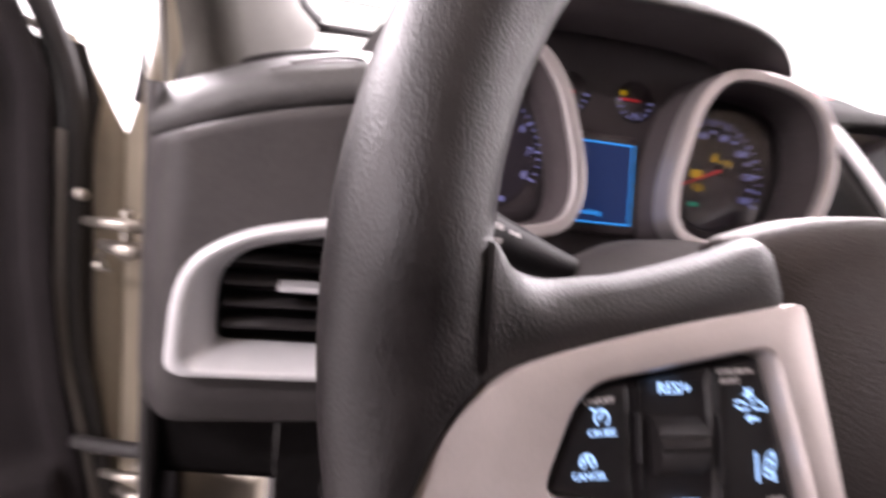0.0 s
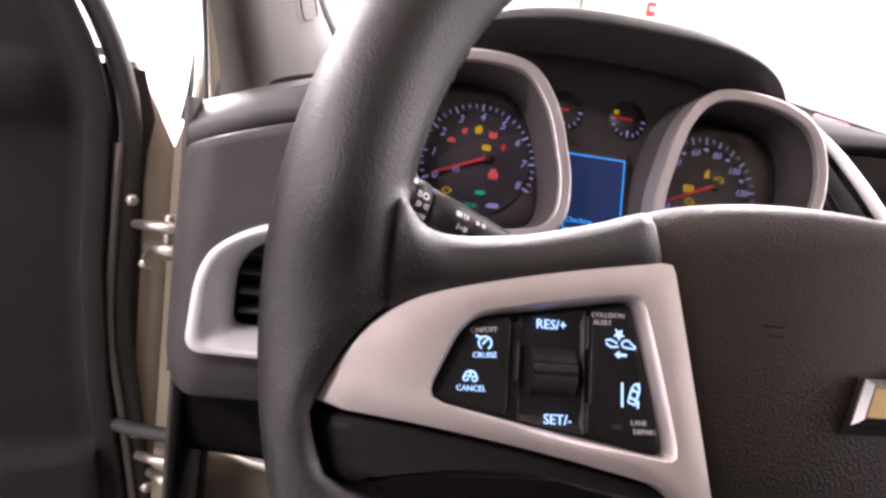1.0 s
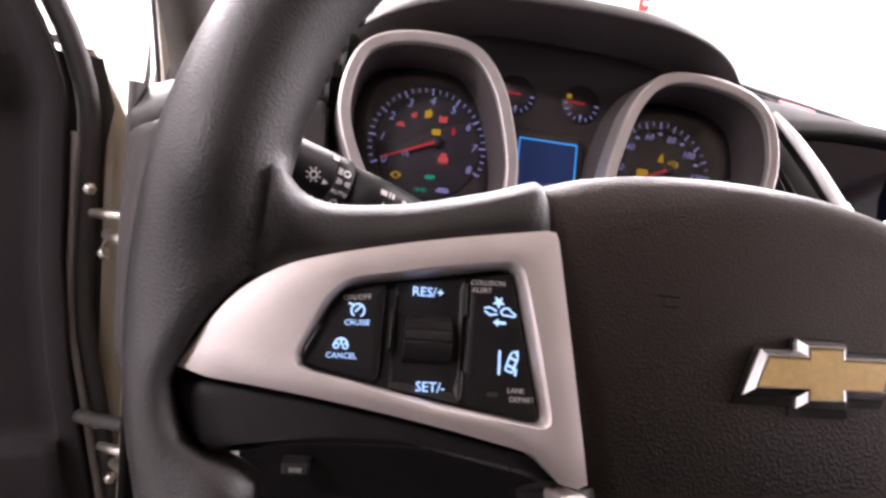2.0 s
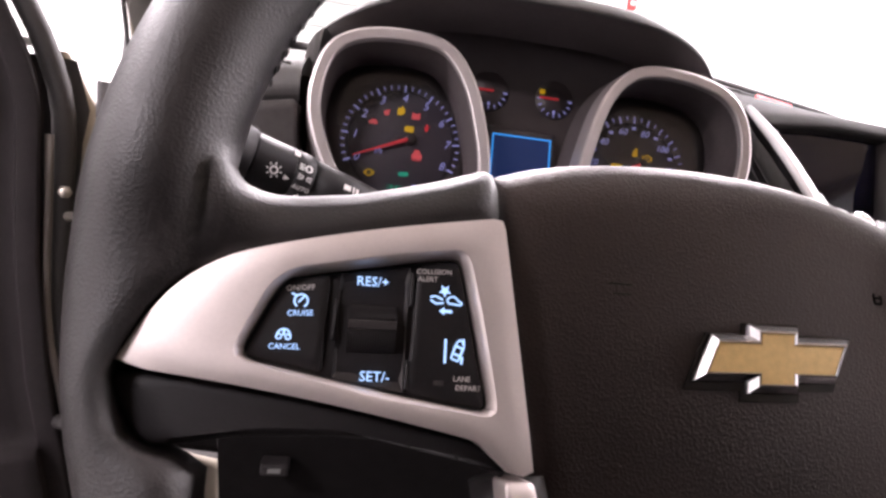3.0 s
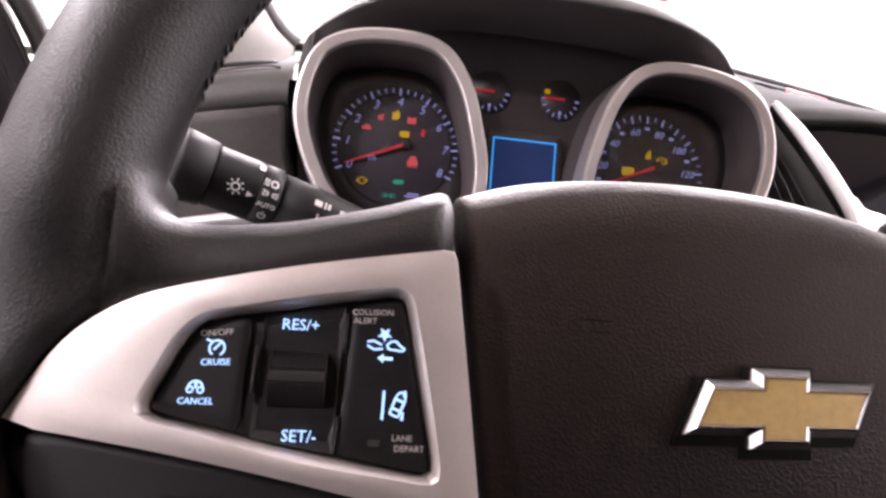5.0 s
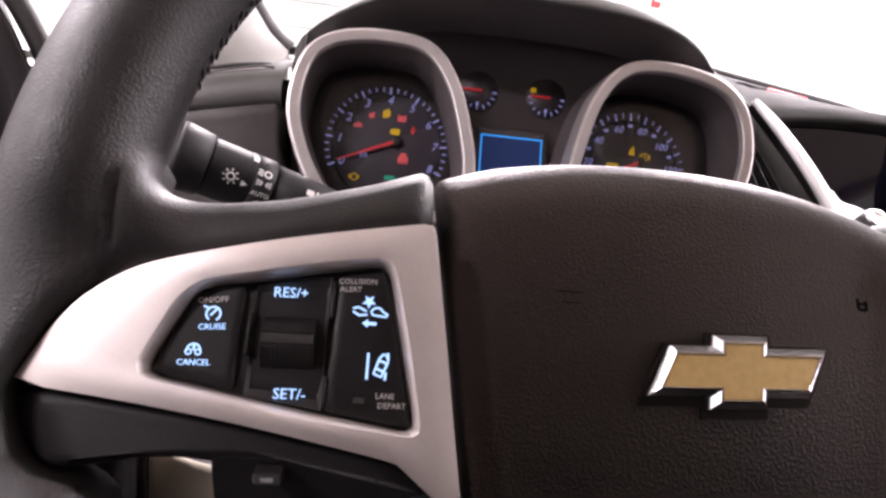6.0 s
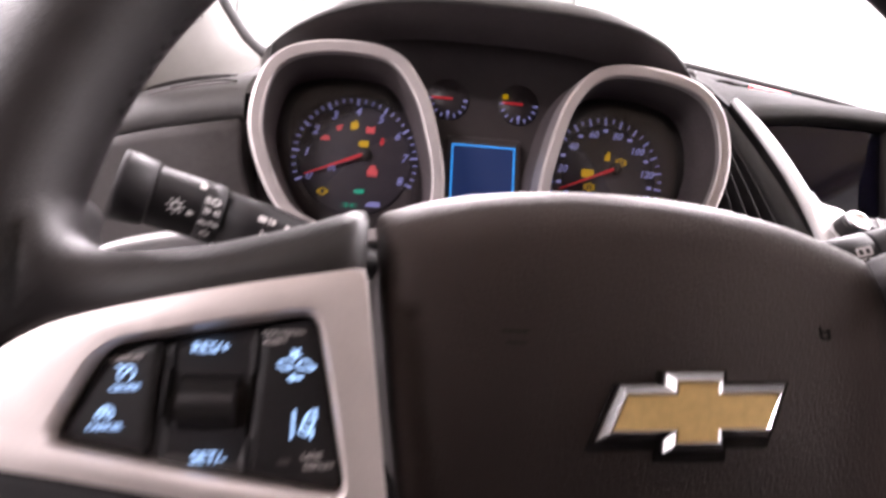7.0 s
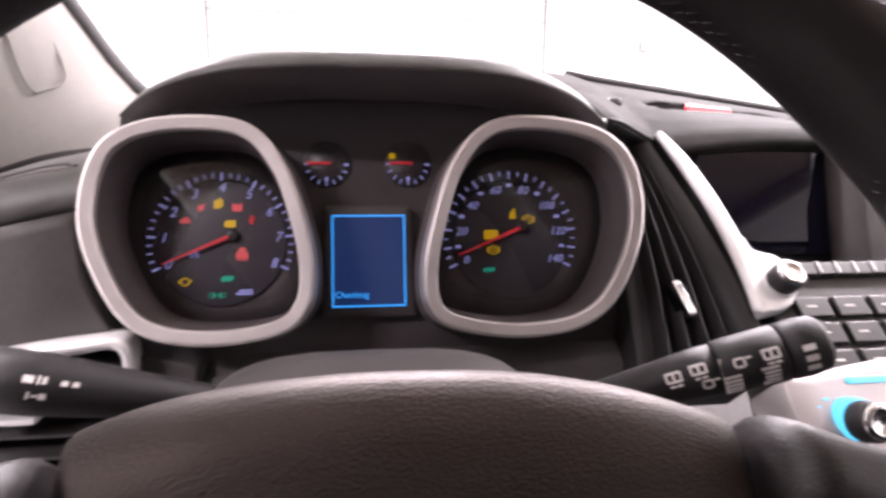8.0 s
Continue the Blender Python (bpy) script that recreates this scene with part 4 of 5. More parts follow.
drop_mark = [(0, 0.0017, 0.0034, 0.0008), (0, -0.0015, 0.0026, 0.0008), (-0.0018, 0, 0.0008, 0.0030), (0.0018, 0, 0.0008, 0.0030), (0.0036, 0.0014, 0.0024, 0.0008)]
for x, a, rows in [(0.072, 34, pane_mark), (0.082, 30, pane_mark), (0.084, 66, drop_mark), (0.0935, 78, lines), (wl - 0.0412, 58, [(0, 0.0, 0.0011, 0.0150)]), (wl - 0.0345, 38, drop_mark), (wl - 0.0225, 36, pane_mark), (wl - 0.024, 78, lines), (wl - 0.009, 62, [(0, 0.0042, 0.0046, 0.0024), (0, 0, 0.0046, 0.0024), (0, -0.0042, 0.0046, 0.0024)])]:
    tagged(on_stalk(wsk, bars(rows), M_STALK_INK, "wiper_mark", x, a, 0.0118 if x > wl - 0.043 else 0.0092 + 0.0008 * ease((x - 0.065) / 0.015) + 0.0005), kind="stuff")


# ---- steering wheel ----
A = math.radians(24.2)
wheel = thing("steering_wheel", basis((0.0, 0.075, 1.068), (1, 0, 0), (0, math.sin(A), math.cos(A)), (0, -math.cos(A), math.sin(A))), "black leather steering wheel with satin silver spokes", "steering wheel")
RCX, RX, RY, RT, RD, RW, RUP = 0.008, 0.1810, 0.1875, 0.0203, 0.0192, -0.0105, 0.0340
RIN = 0.0183
XC = RCX - RX
MID2 = 0.0225


def face_w(x, y):
    """How the spoke face bends back towards the rim."""
    x = MID2 - x if x > MID2 / 2 else x
    return 0.004 - (x + 0.100) ** 2


def along(pts, v):
    """Straight lines through (v, value) points, held at the ends."""
    if v <= pts[0][0]:
        return pts[0][1]
    for (a, fa), (b, fb) in zip(pts, pts[1:]):
        if v <= b:
            return fa + (fb - fa) * (v - a) / (b - a)
    return pts[-1][1]


# where the leather ends on the spoke side, by height: against the black cover, the silver tip and its upper edge
LEATHER_END = [(-0.0370, -0.1500), (-0.0320, -0.1575), (-0.0285, -0.1640), (-0.0235, -0.1705), (-0.0160, -0.1735), (-0.0100, -0.1752), (-0.0085, -0.1752), (-0.0040, -0.1730), (0.0040, -0.1690), (0.0110, -0.1637), (0.0165, -0.1580), (0.0210, -0.1515)]


def rim_mesh():
    loops = []
    for k in range(240):
        a = 2 * math.pi * k / 240
        deg = math.degrees(a)
        e = Vector((math.cos(a), math.sin(a), 0))
        grip = 1.0 + 0.06 * math.exp(-((deg - 140) / 14) ** 2) + 0.06 * math.exp(-((deg - 40) / 14) ** 2)
        spoke = math.exp(-((deg - 191) / 11.0) ** 4) + math.exp(-((deg - 349) / 11.0) ** 4)
        mid = Vector((RCX + RX * e.x, RUP + RY * e.y, RW))
        full = RT * grip
        inner, shift = RIN * grip, 0.0
        if spoke > 0.02 and abs(e.x) > 0.7:
            stop = along(LEATHER_END, mid.y)
            reach = (stop - mid.x) if e.x < 0 else (mid.x - (MID2 - stop))
            inner = max(0.0012, min(RIN * grip, reach))
            shift = max(0.0, 0.0012 - reach)
            mid += e * shift
        cut = ease((1.0 - inner / (RIN * grip)) / 0.22)
        rise = RD * grip * (1.0 - 0.34 * spoke)
        low = face_w(mid.x - math.copysign(inner, e.x), 0) + 0.0012 - RW
        ring = []
        for j in range(32):
            b = 2 * math.pi * j / 32
            c, d = math.cos(b), math.sin(b)
            x, z = c * (full - shift), d * (rise if d > 0 else RD * grip)
            if c < -1e-6:
                x = c * inner
                if d >= 0:
                    # from the crest down to the spoke's face, then over the edge
                    u = min(1.0, -c / 0.92)
                    soft = rise - (rise - low) * u * u
                    z = z * (1 - cut) + (soft if d > 0.2 else low - 0.004) * cut
                    x = x * (1 - cut) + (-inner * min(1.0, u)) * cut
            ring.append(mid + e * x + Vector((0, 0, z)))
        loops.append(ring)
    loops.append(loops[0])
    return loft(loops)


stitches = []
for k in range(150):
    a = math.radians(15 + k * 1.0) if k < 150 else 0
    b = math.radians(190 + (4 if k % 2 else -4))
    e = Vector((math.cos(a), math.sin(a), 0))
    p = Vector((RX * e.x, RY * e.y, 0)) + e * ((RIN + 0.0004) * math.cos(b)) + Vector((RCX, RUP, RW + RD * math.sin(b)))
    t = Vector((-math.sin(a), math.cos(a), 0))
    n = Vector((0, 0, 1))
    stitches.append(tube([p - t * 0.0011 + n * 0.0012, p, p + t * 0.0011 - n * 0.0012], [0.0002, 0.0005, 0.0002], 6))


def mirrored(pts, side):
    return [(p[0] if side > 0 else MID2 - p[0], p[1]) for p in pts]


ARM_TOP = [(-0.176, 0.068), (-0.168, 0.0655), (-0.1615, 0.0620), (-0.1580, 0.0575), (-0.1558, 0.0525), (-0.1532, 0.0475), (-0.1495, 0.0438), (-0.1435, 0.0422), (-0.1360, 0.0424), (-0.1280, 0.0434), (-0.1166, 0.0453), (-0.0966, 0.0510), (-0.0850, 0.0553), (-0.0790, 0.0574), (-0.0768, 0.0575), (-0.0758, 0.0558)]


# the silver trim's upper edge, beyond which the leather rises
TRIM_TOP = [(-0.186, -0.026), (-0.1775, -0.022), (-0.1748, -0.009), (-0.1655, 0.0099), (-0.1530, 0.0196), (-0.139, 0.0242), (-0.113, 0.0307), (-0.0750, 0.0381)]


def back(x, y):
    """How far the arm's corner beside the rim turns away to the rim's inner side."""
    return ease((y - 0.0450) / 0.012) * ease((-x - 0.1490) / 0.008)


def lift(x, w):
    """The fillet by which the arm's face climbs onto the rim's roundness."""
    up = 11.5 * max(0.0, -x - 0.132) ** 2
    if x < -0.158:
        up = min(up, RW + math.sqrt(max(0.0, RT ** 2 - (x - XC) ** 2)) * 0.92 - face_w(x, 0) + 0.0022)
    return up


def spoke_arm(side):
    """The leather covered arm from the rim to the airbag cover, with a rounded upper edge."""
    rows = []
    for p in curve_through([(x, y, 0) for x, y in ARM_TOP], 48, False):
        x, top = p.x, p.y
        end = 0.004 * ease((x + 0.079) / 0.003)
        yb = between(TRIM_TOP, x)
        sec = [(top - 0.012, -0.040), (top - 0.0035, -0.031), (top - 0.0008, -0.024), (top, -0.0165), (top - 0.0008, -0.0115), (top - 0.0032, -0.0075), (top - 0.0065, -0.0050), (max(top - 0.011, yb + 0.0045), -0.0038), (yb + 0.003, -0.0030), (yb + 0.0004, -0.0032), (yb - 0.002, -0.0078), (yb - 0.014, -0.0085)]
        rows.append([Vector((x if side > 0 else MID2 - x, y, w - end + face_w(x, y) + ((lift(x, w) * ease((y - yb) / 0.009) * (1 - back(x, y)) - 0.013 * back(x, y)) if w > -0.03 else -0.004 * back(x, y)))) for y, w in sec])
    return loft(rows, False, (False, False))


leather = [rim_mesh()]
for side in (1, -1):
    verts, faces = spoke_arm(side)
    faces.append(tuple(range(len(verts) - 12, len(verts))))
    leather.append((verts, faces))
rim = part("rim", mesh_of(joined(*leather)), M_LEATHER, wheel, "black leather rim that flows into its two arms")
tagged(part("stitching", mesh_of(joined(*stitches)), M_RUBBER, rim, "black cross stitching along the rim"), kind="stuff")

OUT = [(-0.1750, -0.0094), (-0.1655, 0.0099), (-0.1525, 0.0197), (-0.1390, 0.0242), (-0.1130, 0.0307), (-0.0758, 0.0381), (-0.0707, 0.0030), (-0.0658, -0.0325), (-0.0735, -0.0320), (-0.0778, -0.0248), (-0.1118, -0.0178), (-0.1436, -0.0128)]
ROUT = [0.001, 0.012, 0.012, 0.012, 0.02, 0.0025, 0.02, 0.001, 0.003, 0.008, 0.02, 0.02]
HOLE = [(-0.1456, -0.0058), (-0.1358, 0.0166), (-0.1200, 0.0194), (-0.0875, 0.0260), (-0.0775, -0.0172), (-0.1124, -0.0118)]
RHOLE = [0.005, 0.008, 0.01, 0.0045, 0.0045, 0.02]


def by_angle(loop, mid, n=120):
    """The outline as seen from a middle point, at even angles."""
    out, k = [], len(loop)
    for j in range(n):
        a = 2 * math.pi * j / n
        d = Vector((math.cos(a), math.sin(a), 0))
        best = None
        for q in range(k):
            p0, p1 = loop[q - 1] - mid, loop[q] - mid
            c0, c1 = d.x * p0.y - d.y * p0.x, d.x * p1.y - d.y * p1.x
            if c0 * c1 <= 0 and c0 != c1:
                hit = p0 + (p1 - p0) * (c0 / (c0 - c1))
                far = hit.dot(d)
                if far > 0 and (best is None or far > best):
                    best = far
        out.append(mid + d * (best or 0.01))
    return out


def spoke_trim(side):
    mid = Vector((-0.104, 0.003, 0))
    lo, li = by_angle(rounded_poly(OUT, ROUT), mid), by_angle(rounded_poly(HOLE, RHOLE), mid)
    loops = []
    # (share of the way in, distance kept from the hole's edge, height)
    for f, d, h in ((0, 0, -0.012), (0, 0, -0.0010), (0.025, 0, 0.0), (0.30, 0, 0.0004), (0.62, 0, 0.0006), (1.0, 0.0017, 0.0004), (1.0, 0.0011, -0.0003), (1.0, 0.0006, -0.0016), (1.0, 0.0003, -0.0034), (1.0, 0, -0.0056), (1.0, 0, -0.010)):
        ringp = [a.lerp(b, min(f, max(0.64, 1 - d / (b - a).length) if d else f)) for a, b in zip(lo, li)]
        loops.append([Vector((p.x if side > 0 else MID2 - p.x, p.y, h + face_w(p.x, p.y))) for p in ringp])
    trim = part("spoke_trim", mesh_of(loft(loops), crease=28), M_SILVER, wheel, "satin silver spoke bezel")
    low = rounded_poly([(-0.0660, -0.0335), (-0.0743, -0.0335), (-0.071, -0.060), (-0.062, -0.075), (-0.055, -0.072)], 0.002)
    part("lower_trim", mesh_of(slab([Vector((p.x if side > 0 else MID2 - p.x, p.y, 0)) for p in low], [(0, -0.012), (0, -0.0012), (0.0006, 0.0)], face_w)), M_SILVER, wheel, "satin silver lower spoke strip")
    return trim


LOW = [(-0.1756, -0.0103), (-0.1710, -0.0220), (-0.1635, -0.0285), (-0.1450, -0.0258), (-0.130, -0.0250), (-0.1140, -0.0248), (-0.086, -0.0260), (-0.0760, -0.0305), (-0.0730, -0.0335), (-0.0745, -0.0265), (-0.1118, -0.0180), (-0.1436, -0.0130)]
for side in (1, -1):
    spoke_trim(side)
    part("lower_cover", mesh_of(slab(curve_through(mirrored(LOW, side), 80), [(0, -0.030), (0, -0.0085), (0.0008, -0.0055), (0.002, -0.0042)], face_w)), M_STALK, wheel, "black plastic lower spoke cover")
    part("lower_spoke", mesh_of(tube(curve_through([(x if side > 0 else MID2 - x, y, w) for x, y, w in ((-0.066, -0.035, -0.02), (-0.062, -0.075, -0.018), (-0.070, -0.12, -0.012), (-0.082, -0.150, -0.006))], 16, False), [0.012] * 16, 12)), M_BLACK, wheel, "black lower spoke")

PAD = [(-0.0738, 0.0618), (-0.055, 0.0685), (-0.030, 0.0722), (0.0, 0.0736), (0.036, 0.0724), (0.066, 0.0671), (0.0963, 0.0567), (0.0947, 0.0400), (0.0870, -0.020), (0.081, -0.050), (0.066, -0.080), (0.03, -0.094), (-0.02, -0.094), (-0.048, -0.080), (-0.0585, -0.050), (-0.0645, -0.020), (-0.0712, 0.030)]
def pad_w(x, y):
    """The cover's face: nearly flat, with a broad roll along its upper edge."""
    top = 0.0736 - 2.3 * (x - 0.006) ** 2
    near = max(0.0, 1.0 - (top - y) / 0.019)
    return -0.0084 - 0.8 * (y + 0.012) ** 2 - 0.40 * (x - 0.009) ** 2 - 0.0055 * near ** 2


pad_outline = rounded_poly(PAD, [0.004] + [0.02] * 5 + [0.006] + [0.03] * 10)
pad_loops = [[Vector((p.x, p.y, h)) for p in inset(pad_outline, d)] for d, h in ((0.014, -0.060), (0.006, -0.046))]
pad_loops += [[Vector((p.x, p.y, pad_w(p.x, p.y) - h)) for p in inset(pad_outline, d)] for d, h in ((0.0012, 0.0160), (0.0, 0.0100), (0.0002, 0.0048), (0.0009, 0.0028), (0.0020, 0.0014))]
for f, drop in ((0.955, 0.0007), (0.93, 0.0003), (0.90, 0.0001), (0.86, 0.0), (0.82, 0.0), (0.78, 0.0), (0.72, 0.0), (0.6, 0.0), (0.48, 0.0), (0.36, 0.0), (0.24, 0.0), (0.12, 0.0), (0.01, 0.0)):
    pad_loops.append([Vector((0.009 + (p.x - 0.009) * f, p.y * f, pad_w(0.009 + (p.x - 0.009) * f, p.y * f) - drop)) for p in pad_outline])
part("airbag_cover", mesh_of(loft(pad_loops, True, (False, True))), M_PAD, wheel, "grained black airbag cover")
part("hub", mesh_of(slab(inset(pad_outline, 0.015), [(0, -0.075), (0, -0.040), (0.002, -0.038)])), M_BLACK, wheel, "black hub behind the cover")
part("pad_mark", bars([(0.0640, 0.0280, 0.0008, 0.0036), (0.0654, 0.0262, 0.0022, 0.0008), (0.0668, 0.0276, 0.0008, 0.0032), (0.0654, 0.0282, 0.0018, 0.0007)]), M_INLAY, wheel, "small moulded mark", m=pose(0, 0, pad_w(0.0654, 0.0268) + 0.0001))
part("pad_line_mark", bars([(-0.0330, 0.0246, 0.0080, 0.0005), (-0.0325, 0.0214, 0.0060, 0.0004)]), M_INLAY, wheel, "faint moulded line", m=pose(0, 0, pad_w(-0.033, 0.023) + 0.00005))

# badge
def bow_tie(w, h, cw, ch):
    """A bow tie outline: slanted ends, and a nearly upright middle block."""
    end, mid = 0.55, 0.15
    pts = [(-w - end * h, -h), (-cw - mid * h, -h), (-cw - mid * ch, -ch), (cw - mid * ch, -ch), (cw - mid * h, -h), (w - end * h, -h), (w + end * h, h), (cw + mid * h, h), (cw + mid * ch, ch), (-cw + mid * ch, ch), (-cw + mid * h, h), (-w + end * h, h)]
    return [Vector((x, y, 0)) for x, y in pts]


def bow_ring(d, z):
    return [p + Vector((0, 0, z)) for p in bow_tie(0.0250 + 0.9 * d, 0.0070 + d, 0.0086 + d, 0.0104 + d)]


badge = part("badge", mesh_of(loft([bow_ring(*q) for q in ((0.0006, -0.0014), (0.0004, 0.0004), (0.0002, 0.0008), (-0.0017, 0.0030), (-0.0022, 0.0032), (-0.0025, 0.0028), (-0.0026, 0.0012))]), smooth=False), M_CHROME, wheel, "chrome bow tie shaped emblem frame", m=pose(0.0174, 0.0038, -0.0072, 0, 0, 1.8))
part("insert", mesh_of(loft([bow_ring(-0.0024, 0.0006), bow_ring(-0.0024, 0.0025), bow_ring(-0.0028, 0.0028)], True, (True, True)), smooth=False), M_GOLD, badge, "plain gold emblem fill")
part("recess", mesh_of(flat_shape(bow_tie(0.0270, 0.0090, 0.0106, 0.0124), 0.0007), smooth=False), M_GLOSS, badge, "dark recess round the emblem", m=pose(-0.0004, -0.0010, -0.0012))


# control pad in the silver trim
def control_pad(side):
    ctl = part("control_pad", mesh_of(slab([Vector((p.x if side > 0 else MID2 - p.x, p.y, 0)) for p in inset(rounded_poly(HOLE, RHOLE), 0.0004)], [(0, -0.012), (0, -0.0062), (0.0004, -0.0056)], face_w)), M_BUTTON, wheel, "glossy black button field")
    return ctl


ctl = control_pad(1)
control_pad(-1)


def pad_plate(pts, r, top, name, label="", material=M_BUTTON, parent=ctl):
    return part(name, mesh_of(slab(rounded_poly(pts, r), [(0, -0.008), (0, top - 0.0024), (0.0004, top - 0.0020)], face_w)), material, parent, label)


pad_plate([(-0.1440, -0.0050), (-0.1352, 0.0158), (-0.1236, 0.0178), (-0.1236, -0.0088)], 0.0022, -0.0020, "cruise_button", "black two-way cruise button")
pad_plate([(-0.1010, -0.0128), (-0.1000, 0.0218), (-0.0882, 0.0246), (-0.0792, -0.0160)], 0.0022, -0.0020, "assist_button", "black two-way driver assistance button")
# the well of the thumb wheel: four faces and two cheeks that fall from the column's edge to a six-sided mouth
WELL_OUT = [(-0.1208, 0.0180), (-0.1208, 0.0042), (-0.1208, -0.0098), (-0.1019, -0.0126), (-0.1019, 0.0044), (-0.1019, 0.0216)]
WELL_IN = [(-0.1180, 0.0120), (-0.1202, 0.0036), (-0.1180, -0.0048), (-0.1047, -0.0048), (-0.1026, 0.0036), (-0.1047, 0.0122)]
well_loops = [[Vector((x, y, face_w(x, y) + h)) for x, y in pts] for pts, h in ((WELL_OUT, -0.0085), (WELL_OUT, -0.0046), (WELL_IN, -0.0076), (WELL_IN, -0.0125))]
part("rocker_well", mesh_of(loft(well_loops, True, (False, True)), smooth=False), M_BLACK, ctl, "black faceted well of the thumb wheel")
# the right cheek looks lit through a sheet of paler grey laid over it
cheek = [Vector((x, y, face_w(x, y) + h)) for x, y, h in ((-0.1020, 0.0212, -0.0043), (-0.1046, 0.0121, -0.0073), (-0.1025, 0.0036, -0.0073), (-0.1046, -0.0047, -0.0073), (-0.1020, -0.0124, -0.0043))]
part("lit_cheek", mesh_of((cheek, [(0, 1, 2), (0, 2, 4), (2, 3, 4)]), smooth=False), M_DASH, ctl, "bevelled cheek beside the thumb wheel, its light painted as paler grey")
for k, (x, y0, y1) in enumerate([(-0.1214, 0.0, 0.0110), (-0.1013, 0.0105, 0.0200), (-0.1013, -0.0118, -0.0040)]):
    pad_plate([(x - 0.0005, y0), (x + 0.0005, y0), (x + 0.0005, y1), (x - 0.0005, y1)], 0.0003, -0.0012, "divider_rib", "", M_BUTTON)
def roller_ring(x, k):
    """A ring of the wheel: knurled above and below, smooth on its middle band."""
    out = []
    for j in range(61):
        a = math.radians(-12 + 204 * j / 60)
        band = abs(math.degrees(a) - 84)
        r = 0.0074 - (0.0004 if band > 13 and k % 2 else 0.0) - (0.0006 if 10 < band < 13 else 0.0) + (0.0002 if band <= 10 else 0.0)
        out.append(Vector((x, r * math.cos(a), r * math.sin(a))))
    return out


RW_HALF = 0.0064
rollers = [roller_ring(-RW_HALF + 2 * RW_HALF * k / 40, k) for k in range(41)]
sides = [([Vector((q[0].x, 0, 0))] + list(q), [(0, j + 1, j + 2) for j in range(60)]) for q in (rollers[0], rollers[-1])]
part("thumb_wheel", mesh_of(joined(loft(rollers, False), *sides), crease=35), M_BLACK, ctl, "knurled black thumb wheel", m=pose(-0.1114, 0.0038, -0.0050, 0, 0, 1))


def ctl_text(text, size, x, y, material, name, label="", turn=1.0):
    me = lettering(text, size, pose(x, y, 0, 0, 0, turn))
    for v in me.vertices:
        v.co.z += face_w(v.co.x, v.co.y) - 0.0039
    part(name, me, material, ctl, label)


def ctl_icon(piece, x, y, name, turn=0.0, label=""):
    v, f = moved(piece, pose(x, y, 0, 0, 0, turn))
    part(name, mesh_of(([p + Vector((0, 0, face_w(p.x, p.y) - 0.0039)) for p in v], f), smooth=False), G_BLUE, ctl, label)


def ring_piece(r, w, n=20, a0=0, a1=360):
    pts = [math.radians(a0 + (a1 - a0) * k / n) for k in range(n + 1)]
    v = [Vector((q * math.cos(a), q * math.sin(a), 0.0002)) for q in (r, r - w) for a in pts]
    return v, [(k, k + 1, n + 2 + k, n + 1 + k) for k in range(n)]


def bar(x, y, w, h, turn=0.0):
    return moved(flat_shape([(-w / 2, -h / 2), (w / 2, -h / 2), (w / 2, h / 2), (-w / 2, h / 2)], 0.0002), pose(x, y, 0, 0, 0, turn))


ctl_text("RES/+", 0.0037, -0.1121, 0.0164, G_BLUE, "res_lettering", "glowing blue-white lettering")
ctl_text("SET/-", 0.0037, -0.1097, -0.0090, G_BLUE, "set_lettering", "glowing blue-white lettering")
ctl_text("ON/OFF", 0.0021, -0.1312, 0.0133, M_GREY_INK, "on_off_lettering", turn=6)
ctl_text("CRUISE", 0.0021, -0.1306, 0.0065, G_BLUE, "cruise_lettering", turn=4)
ctl_text("CANCEL", 0.0021, -0.1338, -0.0025, G_BLUE, "cancel_lettering", turn=2)
ctl_text("COLLISION", 0.0020, -0.0952, 0.0207, M_GREY_INK, "collision_lettering", turn=3)
ctl_text("ALERT", 0.0020, -0.0969, 0.0185, M_GREY_INK, "alert_lettering", turn=3)
ctl_text("LANE", 0.0020, -0.0860, -0.0083, M_GREY_INK, "lane_lettering")
ctl_text("DEPART", 0.0020, -0.0841, -0.0106, M_GREY_INK, "depart_lettering")
ctl_icon(joined(ring_piece(0.0020, 0.0005, 18, -60, 240), bar(0.0, 0.0004, 0.0022, 0.0005, 50), bar(-0.0019, 0.0016, 0.0016, 0.0005, -20)), -0.1307, 0.0098, "cruise_symbol")
def outline_piece(pts, w, r=0.0):
    """A closed line of width w along an outline."""
    loop = rounded_poly(pts, r, 3) if r else [Vector(p).to_3d() for p in pts]
    inner = inset(loop, w)
    n = len(loop)
    return [Vector((p.x, p.y, 0.0002)) for p in loop + inner], [(k, (k + 1) % n, n + (k + 1) % n, n + k) for k in range(n)]


ctl_icon(joined(ring_piece(0.0019, 0.0005, 16, -10, 190), moved(ring_piece(0.0009, 0.0004, 10), pose(-0.0012, -0.0003, 0)), moved(ring_piece(0.0009, 0.0004, 10), pose(0.0012, -0.0003, 0)), bar(0, 0.0007, 0.0006, 0.0014)), -0.1342, 0.0004, "cancel_symbol")
star = [((0.0019 if k % 2 else 0.0008) * math.cos(math.radians(36 * k + 18)), (0.0019 if k % 2 else 0.0008) * math.sin(math.radians(36 * k + 18))) for k in range(10)]
near_car = outline_piece([(0.0006, -0.0013), (0.0044, -0.0016), (0.0050, -0.0006), (0.0036, 0.0001), (0.0026, 0.0012), (0.0010, 0.0010), (0.0000, -0.0001)], 0.0005, 0.0004)
